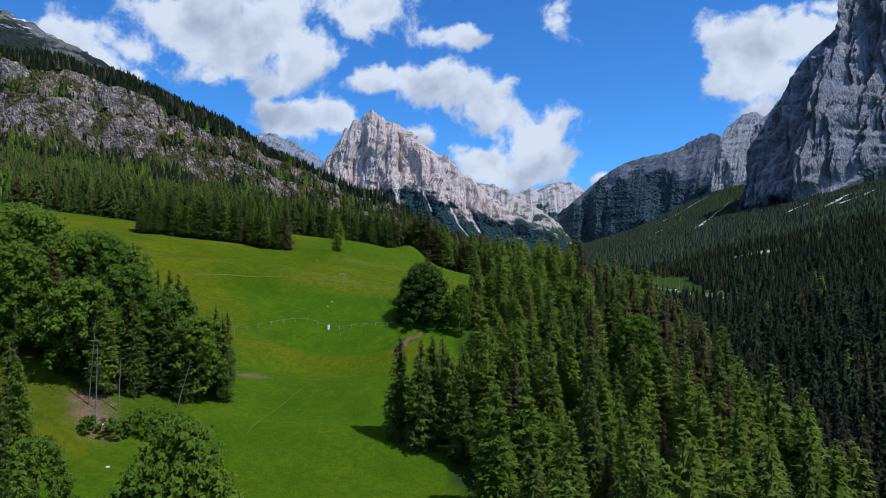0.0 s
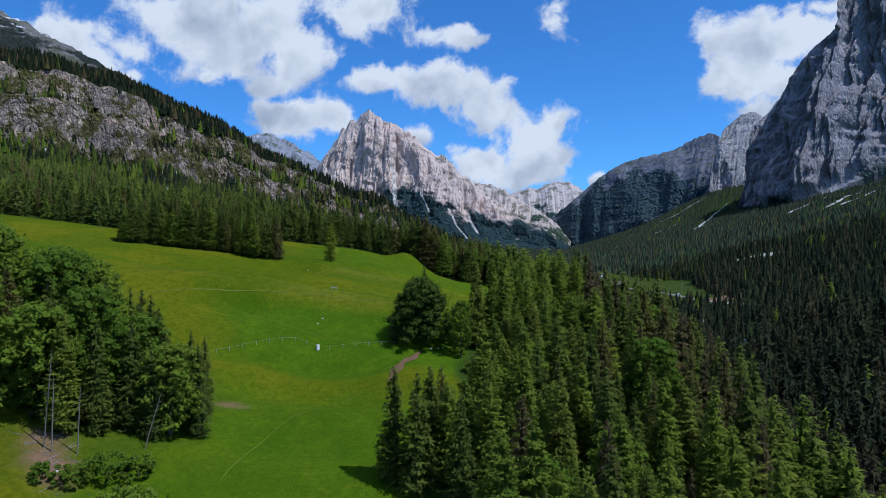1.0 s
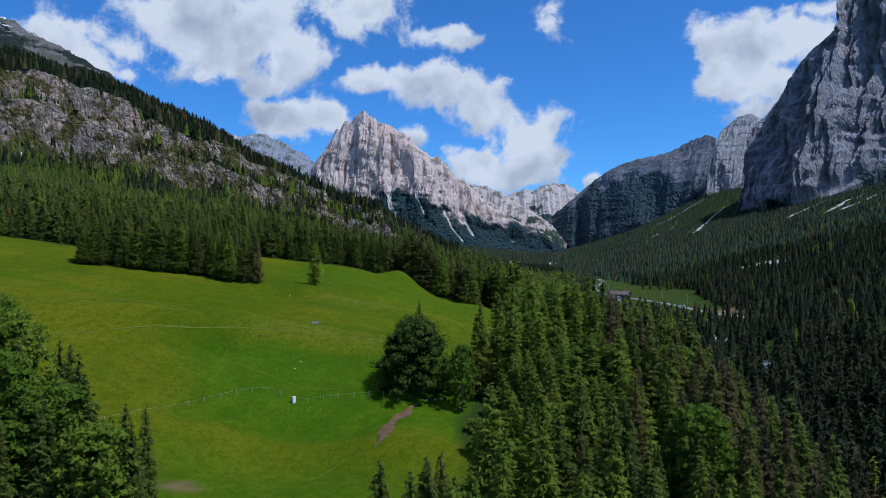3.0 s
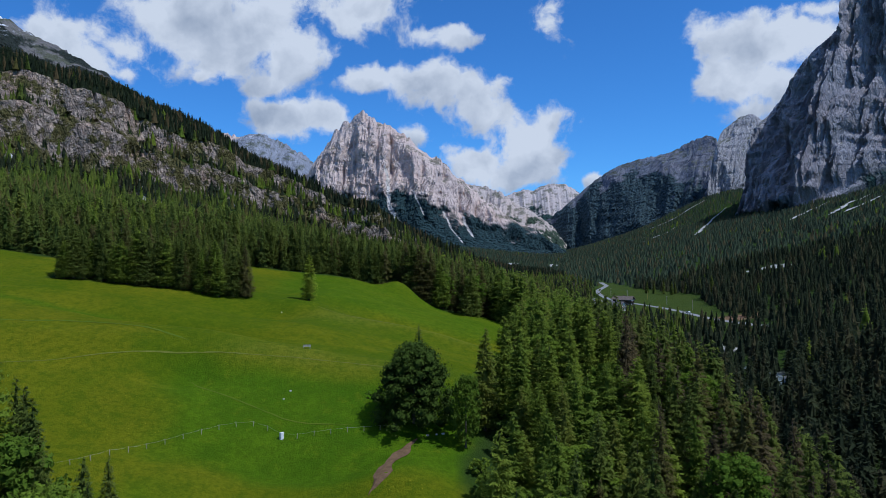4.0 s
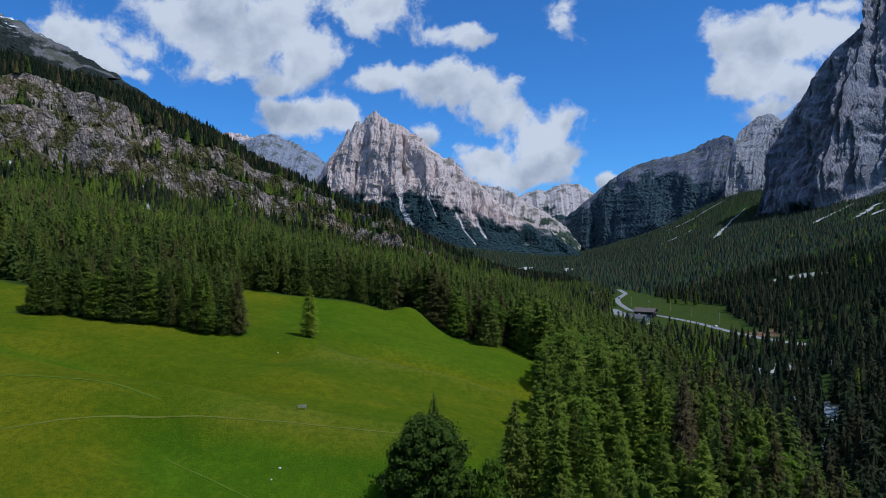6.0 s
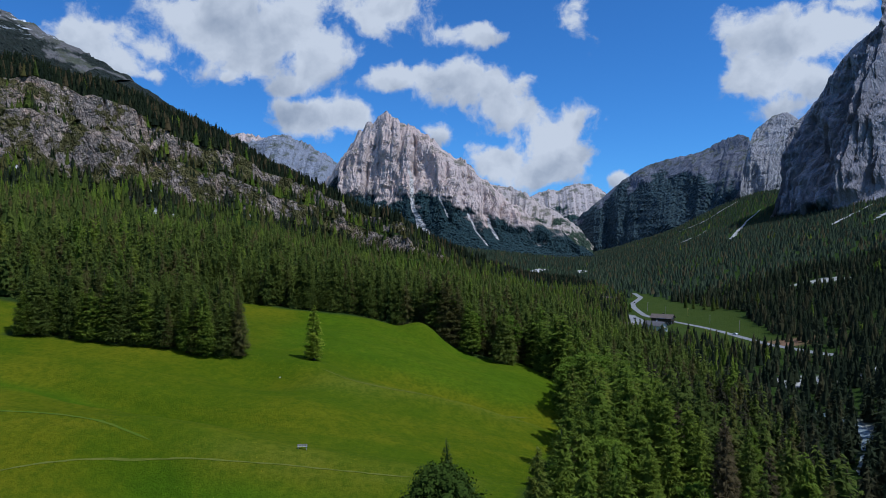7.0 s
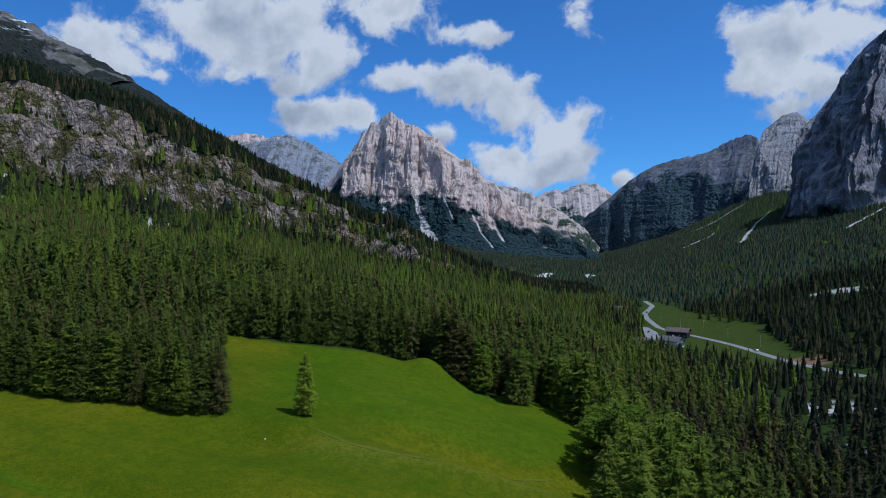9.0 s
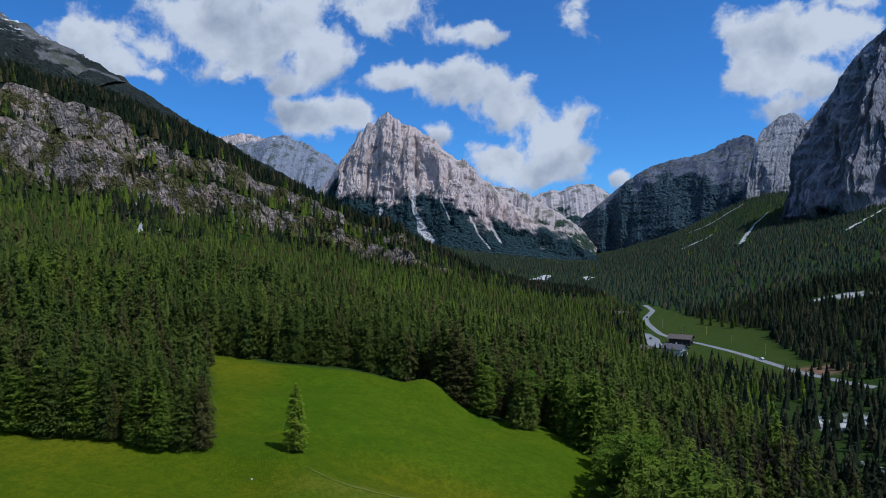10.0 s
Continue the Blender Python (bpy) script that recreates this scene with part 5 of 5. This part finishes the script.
# ---- small solids ----
def box(bm, x0, x1, y0, y1, z0, z1, bevel=0.0):
    v = bmesh.ops.create_cube(bm, size=1.0)["verts"]
    for q in v:
        q.co = Vector(((x0 + x1) / 2 + q.co.x * (x1 - x0), (y0 + y1) / 2 + q.co.y * (y1 - y0), (z0 + z1) / 2 + q.co.z * (z1 - z0)))
    if bevel:
        es = list({e for q in v for e in q.link_edges})
        bmesh.ops.bevel(bm, geom=es, offset=bevel, segments=2, affect="EDGES")


def boxes(*rows, bevel=0.0):
    bm = bmesh.new()
    for r in rows:
        box(bm, *r, bevel=bevel)
    return bm


def part(name, bm, mat, parent, label="", at=None):
    me = bpy.data.meshes.new(name)
    bm.to_mesh(me)
    bm.free()
    me.materials.append(mat)
    o = new(name, me)
    o.parent = parent
    if at is not None:
        o.matrix_basis = at
    if label:
        tagged(o, label)
    return o


def thing(name, label, category, x, y, turn=0.0, group="", sink=0.0):
    o = tagged(new(name), label, category, group)
    o.matrix_basis = pose(x, y, float(lie(x, y)) - sink, 0, 0, turn)
    return o


def prism(profile, y0, y1):
    """A profile in x and z drawn along y."""
    bm = bmesh.new()
    a = [bm.verts.new((x, y0, z)) for x, z in profile]
    b = [bm.verts.new((x, y1, z)) for x, z in profile]
    bm.faces.new(a[::-1])
    bm.faces.new(b)
    for i in range(len(a)):
        j = (i + 1) % len(a)
        bm.faces.new((a[i], a[j], b[j], b[i]))
    bmesh.ops.recalc_face_normals(bm, faces=bm.faces[:])
    return bm


WOOD_GREY = plain("weathered_wood", (.30, .27, .24), (.46, .43, .39), 3, .85, .2)
WOOD_DARK = plain("dark_stained_wood", (.035, .025, .020), (.075, .055, .042), 2, .8, .25)
WHITE = plain("white_paint", (.74, .75, .75), (.84, .84, .83), 2.5, .5, .4)
RENDERED = plain("white_plaster", (.66, .64, .60), (.78, .77, .74), .8, .9, .2)
ROOF = plain("dark_roof_tiles", (.075, .072, .078), (.14, .13, .135), 1.2, .8, .3)
ROOF_BROWN = plain("brown_roof_shingles", (.085, .065, .055), (.16, .125, .105), 1.2, .85, .3)
PANE = plain("dark_window_glass", (.02, .025, .03), (.035, .04, .05), 1, .08, .5)
STONE = plain("pale_stone", (.45, .43, .40), (.66, .65, .62), 3, .9, .2, .03)
TAPE = plain("white_fence_tape", (.62, .64, .58), (.75, .76, .72), 4, .7, .2)
STEEL = plain("galvanised_steel", (.40, .41, .42), (.52, .53, .54), 4, .45, .5)
YELLOW = plain("yellow_painted_wood", (.55, .42, .10), (.66, .52, .14), 3, .7, .3)
RUBBER = plain("black_rubber", (.015, .015, .015), (.03, .03, .03), 3, .8, .2)
CARWHITE = plain("white_car_paint", (.78, .79, .80), (.84, .84, .85), 1, .25, .5)
CARDARK = plain("dark_car_paint", (.03, .035, .045), (.05, .05, .06), 1, .25, .5)

# bench on the brow of the meadow
bench = thing("bench", "weathered grey wooden bench with a slatted backrest on the grass", "bench", -32, 216.5, 6)
for z, d in ((.50, 0), (.50, .14), (.50, .28)):
    part("seat_slat", boxes((-.95, .95, d - .06, d + .06, z - .025, z + .025), bevel=.008), WOOD_GREY, bench)
for z in (.68, .86):
    part("back_slat", boxes((-.95, .95, .37, .41, z - .07, z + .07), bevel=.008), WOOD_GREY, bench)
for x in (-.75, .75):
    part("leg", boxes((x - .05, x + .05, -.04, .04, -.15, .48), (x - .05, x + .05, .30, .38, -.15, .95), (x - .05, x + .05, -.04, .38, .40, .47)), WOOD_GREY, bench)

# white cabinet at the fence
cab = thing("utility_cabinet", "white upright utility cabinet standing in the meadow by the fence", "cabinet", -31.3, 186.4, 48)
part("body", boxes((-.38, .38, -.22, .22, -.1, 1.22), bevel=.015), WHITE, cab)
part("lid", boxes((-.42, .42, -.26, .26, 1.22, 1.30), bevel=.015), WHITE, cab)
part("door", boxes((-.33, .33, -.245, -.222, .08, 1.14), bevel=.006), WHITE, cab)
part("latch", boxes((.22, .27, -.27, -.245, .58, .70), bevel=.006), STEEL, cab)

# fence of light stakes and white tape
LINE = [(-66, 167), (-62.8, 170.2), (-55.4, 178.4), (-50, 182.4), (-44.8, 185.1), (-39.4, 188), (-36, 189), (-33, 187.2), (-30, 186.2), (-25, 187.6), (-20.2, 188.5), (-15, 189.5), (-10, 190.8), (-6, 191.4)]
fp = np.array(LINE, float)
fd = np.r_[0, np.cumsum(np.linalg.norm(np.diff(fp, axis=0), axis=1))]
ft = np.arange(0, fd[-1], 3.3)
fx, fy = np.interp(ft, fd, fp[:, 0]), np.interp(ft, fd, fp[:, 1])
fence = thing("fence", "light pasture fence of pale stakes and white tape", "fence", float(fx[0]), float(fy[0]))
inv = fence.matrix_basis.inverted()
rf = np.random.default_rng(3)
tops = []
for x, y in zip(fx, fy):
    z = float(lie(x, y))
    part("post", boxes((-.05, .05, -.05, .05, -.2, 1.08), bevel=.012), WOOD_GREY, fence, at=inv @ pose(x, y, z, rf.uniform(-5, 5), rf.uniform(-5, 5), rf.uniform(0, 90)))
    tops.append(Vector((x, y, z + .95)))
for a, b in zip(tops[:-1], tops[1:]):
    bm = bmesh.new()
    mids = [a.lerp(b, k / 4) - Vector((0, 0, .10 * math.sin(math.pi * k / 4))) for k in range(5)]
    lo = [bm.verts.new(inv @ (m - Vector((0, 0, .012)))) for m in mids]
    hi = [bm.verts.new(inv @ (m + Vector((0, 0, .012)))) for m in mids]
    for k in range(4):
        bm.faces.new((lo[k], lo[k + 1], hi[k + 1], hi[k]))
    bmesh.ops.solidify(bm, geom=bm.faces[:], thickness=.012)
    part("tape", bm, TAPE, fence)

# pale stones on the grass
for i, (x, y, s) in enumerate([(-32.6, 200.6, .24), (-33.4, 197.8, .2), (-48.8, 264.4, .22), (-58, 116, .30), (-52, 106, .28), (-2.6, 189.6, .3), (-.8, 190.2, .25), (.6, 190.6, .3)]):
    bm = bmesh.new()
    bmesh.ops.create_icosphere(bm, subdivisions=2, radius=s)
    for v in bm.verts:
        k = 1 + .28 * noise.noise(v.co * 2.1 + Vector((i * 7.3, 0, 0)))
        v.co = Vector((v.co.x * 1.25 * k, v.co.y * k, v.co.z * .75 * k))
    me = bpy.data.meshes.new("stone")
    bm.to_mesh(me)
    bm.free()
    me.materials.append(STONE)
    o = tagged(new("stone", me), "pale limestone boulder lying in the grass", "stone", "stones in the meadow")
    o.matrix_basis = pose(x, y, float(lie(x, y)) + s * .25, 0, 0, i * 50)

# bare trunks on the broken bank
for x, y, h, lx, ly in [(-62.5, 120.5, 15.5, 1.2, .2), (-61.0, 120.0, 12, .3, .1), (-57.5, 121, 10.5, .5, 0), (-49.5, 127, 9, 2.6, .3), (38, 96, 14, .3, .2), (17, 84, 13, .2, 0)]:
    V, F = tube([(0, 0, -.4), (lx * .3, ly * .3, h * .3), (lx * .7, ly * .7, h * .7), (lx, ly, h)], [.13, .10, .07, .025], 7)
    root = thing("dead_tree", "bare grey dead trunk with broken twigs on the earth bank", "tree", x, y, group="dead trunks on the bank")
    o = new("trunk", mesh_of("trunk", V, F, DEADWOOD, soft=True))
    o.parent = root
    rt = np.random.default_rng(int(x * 10) & 255)
    for k in range(9):
        f = rt.uniform(.35, .95)
        a, L = rt.uniform(0, 6.28), rt.uniform(.7, 2.0) * (1.15 - f * .6)
        b0 = Vector((lx * f, ly * f, h * f))
        b1 = b0 + Vector((math.cos(a) * L, math.sin(a) * L, rt.uniform(-.3, .25) * L))
        V, F = [], []
        ax = (b1 - b0).normalized()
        s1 = ax.orthogonal().normalized()
        s2 = ax.cross(s1)
        for q, rad in ((b0, .03), (b1, .008)):
            for m in range(4):
                V.append(q + (s1 * math.cos(m * 1.57) + s2 * math.sin(m * 1.57)) * rad)
        F = [(m, (m + 1) % 4, 4 + (m + 1) % 4, 4 + m) for m in range(4)]
        o = new("branch", mesh_of("branch", np.array([tuple(v) for v in V]), np.array(F), DEADWOOD))
        o.parent = root

# broken branches and bark lying on the bare bank
rl = np.random.default_rng(17)
LV, LF, ln = [], [], 0
for k in range(55):
    lx = -60.5 + rl.normal() * 2.6
    ly_ = 119 + rl.normal() * 3.0
    lx -= .55 * (ly_ - 119)
    a, L, rad = rl.uniform(0, 3.14), rl.uniform(.5, 2.4), rl.uniform(.03, .07)
    ends = [np.array([lx + c * math.cos(a) * L / 2, ly_ + c * math.sin(a) * L / 2, 0]) for c in (-1, 1)]
    side = np.array([-math.sin(a), math.cos(a), 0]) * rad
    for e, tip in zip(ends, (1, .6)):
        e[2] = float(lie(e[0], e[1])) + .02
        LV += [e - side * tip, e + side * tip, e + np.array([0, 0, 1.7 * rad * tip])]
    LF += [(ln, ln + 1, ln + 4, ln + 3), (ln + 1, ln + 2, ln + 5, ln + 4), (ln + 2, ln, ln + 3, ln + 5)]
    ln += 6
litter = tagged(new("brushwood", mesh_of("brushwood", np.array(LV), np.array(LF), DEADWOOD)), "broken grey branches strewn over the bare earth bank", "brushwood", kind="stuff")

# low shrubs on the bank
for x, y, h, rad, sd in [(-50.5, 117, 4.2, 4.6, 1), (-54.5, 114.5, 3.0, 3.0, 2), (-47, 119, 3.6, 3.2, 3), (-59, 114, 2.4, 2.4, 4), (-43, 108, 4.5, 2.2, 5), (8, 172, 3.8, 3.0, 6), (11, 165, 3.2, 2.6, 7), (7.5, 179, 3.0, 2.4, 8)]:
    root = thing("shrub", "leafy light green shrub at the edge of the wood", "shrub", x, y, group="shrubs at the meadow's edge")
    c = leafy_crown(200 + sd, h, rad, -.05, 26, 60, .24, .9)
    for nm, me in (("foliage", mesh_of("foliage", c[0], c[1], BROAD, c[2])), ("stem", mesh_of("stem", *tube([(0, 0, -.3), (.1, 0, h * .3), (.2, .1, h * .6)], [.12, .08, .03], 6), BARK))):
        o = new(nm, me)
        o.parent = root


# ---- farm in the valley ----
def chalet(label, x, y, turn, w, l, wall_h, roof_h, roof_mat, low_mat, high_mat, chimney=True):
    """A farmhouse: plastered ground floor, timber gable, wide eaves. Its ridge runs along local y; the front gable is at -y."""
    h = thing("farmhouse", label, "house", x, y, turn, "houses of the farm", .3)
    mid = wall_h * .55
    part("wall", boxes((-w / 2, w / 2, -l / 2, l / 2, -1.5, mid)), low_mat, h)
    part("upper_wall", prism([(-w / 2 + .02, mid), (w / 2 - .02, mid), (w / 2 - .02, wall_h), (0, wall_h + roof_h), (-w / 2 + .02, wall_h)], -l / 2 + .02, l / 2 - .02), high_mat, h)
    ov, th = 1.3, .28
    sl = roof_h / (w / 2)
    for sg in (-1, 1):
        prof = [(0, wall_h + roof_h + .02), (sg * (w / 2 + ov), wall_h - ov * sl + .02), (sg * (w / 2 + ov), wall_h - ov * sl + th), (0, wall_h + roof_h + th + .02)]
        part("roof", prism(prof if sg > 0 else prof[::-1], -l / 2 - ov, l / 2 + ov), roof_mat, h)
        part("gutter", boxes((sg * (w / 2 + ov) - .07, sg * (w / 2 + ov) + .07, -l / 2 - ov, l / 2 + ov, wall_h - ov * sl - .04, wall_h - ov * sl + .08)), STEEL, h)
    if chimney:
        ch = part("chimney", boxes((w * .16 - .4, w * .16 + .4, -.45, .45, wall_h + roof_h * .4, wall_h + roof_h + 1.0)), low_mat, h)
        part("cap", boxes((w * .16 - .5, w * .16 + .5, -.55, .55, wall_h + roof_h + 1.0, wall_h + roof_h + 1.12)), roof_mat, ch)
    n = max(2, int(w / 3.2))
    for row, z in enumerate((1.0, mid + .9)):
        for k in range(n):
            cx = -w / 2 + w * (k + .5) / n
            if row == 0 and k == n // 2:
                d = part("door", boxes((cx - .55, cx + .55, -l / 2 - .05, -l / 2 + .02, -.1, 2.05), bevel=.01), WOOD_DARK, h)
                part("handle", boxes((cx + .38, cx + .44, -l / 2 - .10, -l / 2 - .05, .95, 1.05)), STEEL, d)
                continue
            wd = part("window", boxes((cx - .62, cx + .62, -l / 2 - .06, -l / 2 + .02, z - .06, z + 1.26), bevel=.01), WHITE, h)
            part("pane", boxes((cx - .5, cx + .5, -l / 2 - .075, -l / 2 - .062, z + .04, z + 1.16)), PANE, wd)
    m = max(3, int(l / 3.5))
    for sg in (-1, 1):
        for k in range(m):
            cy = -l / 2 + l * (k + .5) / m
            x0, x1 = sorted((sg * (w / 2 - .02), sg * (w / 2 + .06)))
            wd = part("window", boxes((x0, x1, cy - .6, cy + .6, .95, 2.2), bevel=.01), WHITE, h)
            p0, p1 = sorted((sg * (w / 2 + .062), sg * (w / 2 + .075)))
            part("pane", boxes((p0, p1, cy - .5, cy + .5, 1.05, 2.1)), PANE, wd)
    bal = part("balcony", boxes((-w / 2 + .3, w / 2 - .3, -l / 2 - 1.1, -l / 2, mid - .02, mid + .12)), WOOD_DARK, h)
    part("railing", boxes((-w / 2 + .3, w / 2 - .3, -l / 2 - 1.12, -l / 2 - 1.06, mid + .95, mid + 1.05), *[(q - .04, q + .04, -l / 2 - 1.11, -l / 2 - 1.07, mid + .12, mid + .95) for q in np.linspace(-w / 2 + .4, w / 2 - .4, 24)]), WOOD_DARK, bal)
    return h


chalet("white plastered farmhouse with a dark tiled gable roof", 157, 646, 42, 10.5, 15, 5.2, 2.6, ROOF, RENDERED, RENDERED)
chalet("brown timber farmhouse with wide shingled eaves", 177, 694, 58, 11, 17, 5.6, 2.5, ROOF_BROWN, WOOD_DARK, WOOD_DARK)
chalet("small dark timber shed beside the yard", 138, 652, 40, 6, 9, 3.0, 1.4, ROOF_BROWN, WOOD_DARK, WOOD_DARK, False)
chalet("brown timber house half hidden by trees near the road", 166, 868, 60, 11, 20, 5.0, 2.6, ROOF_BROWN, WOOD_DARK, WOOD_DARK)


def car(label, x, y, turn, mat):
    c = thing("car", label, "car", x, y, turn, "cars by the road", -.14)
    side = [(-2.1, .35), (2.1, .35), (2.15, .62), (1.95, .82), (1.15, .92), (.55, 1.42), (-1.35, 1.46), (-1.95, .98), (-2.15, .9)]
    bm = prism([(a, b) for a, b in side], -.86, .86)
    bmesh.ops.bevel(bm, geom=bm.edges[:], offset=.06, segments=2, affect="EDGES")
    body = part("body", bm, mat, c)
    part("windscreen", prism([(1.13, .95), (1.16, .97), (.60, 1.40), (.57, 1.38)], -.72, .72), PANE, body)
    for sg in (-1, 1):
        y0, y1 = sorted((sg * .855, sg * .872))
        part("side_window", prism([(-1.4, .98), (.95, .98), (.5, 1.36), (-1.25, 1.38)], y0, y1), PANE, body)
        part("headlight", boxes((2.06, 2.17, sg * .62 - .16, sg * .62 + .16, .60, .74), bevel=.02), STEEL, body)
    for wx in (-1.3, 1.3):
        for sg in (-1, 1):
            bm = bmesh.new()
            bmesh.ops.create_cone(bm, cap_ends=True, segments=20, radius1=.32, radius2=.32, depth=.22)
            w = part("wheel", bm, RUBBER, c, at=pose(wx, sg * .80, .32, 90, 0, 0))
            bm = bmesh.new()
            bmesh.ops.create_cone(bm, cap_ends=True, segments=16, radius1=.20, radius2=.20, depth=.24)
            part("rim", bm, STEEL, w)
    return c


car("white parked hatchback standing on the road edge", 213.4, 627, 103, CARWHITE)
car("dark car standing on the road by the meadow", 198.5, 866 + 8, 70, CARDARK)
car("dark car parked in the farm yard", 158, 716, 80, CARDARK)

# poles beside the road
for x, y, h, mat, text in [(196, 748, 9, WOOD_GREY, "weathered wooden utility pole beside the road"), (215, 742, 8, YELLOW, "pale yellow wooden pole in the valley meadow"), (216, 688, 8, WOOD_GREY, "weathered wooden utility pole beside the road"),
                           (222, 640, 9, WOOD_GREY, "weathered wooden utility pole beside the road"), (190, 790, 9, WOOD_GREY, "weathered wooden utility pole beside the road")]:
    pl = thing("utility_pole", text, "pole", x, y, 30, "poles in the valley")
    o = new("pole", mesh_of("pole", *tube([(0, 0, -.5), (0, 0, h * .5), (0, 0, h)], [.17, .15, .12], 8), mat))
    o.parent = pl
    part("crossarm", boxes((-.9, .9, -.06, .06, h - .7, h - .56), bevel=.01), mat, pl)
    for q in (-.75, .75):
        part("insulator", boxes((q - .05, q + .05, -.05, .05, h - .56, h - .38), bevel=.015), WHITE, pl)
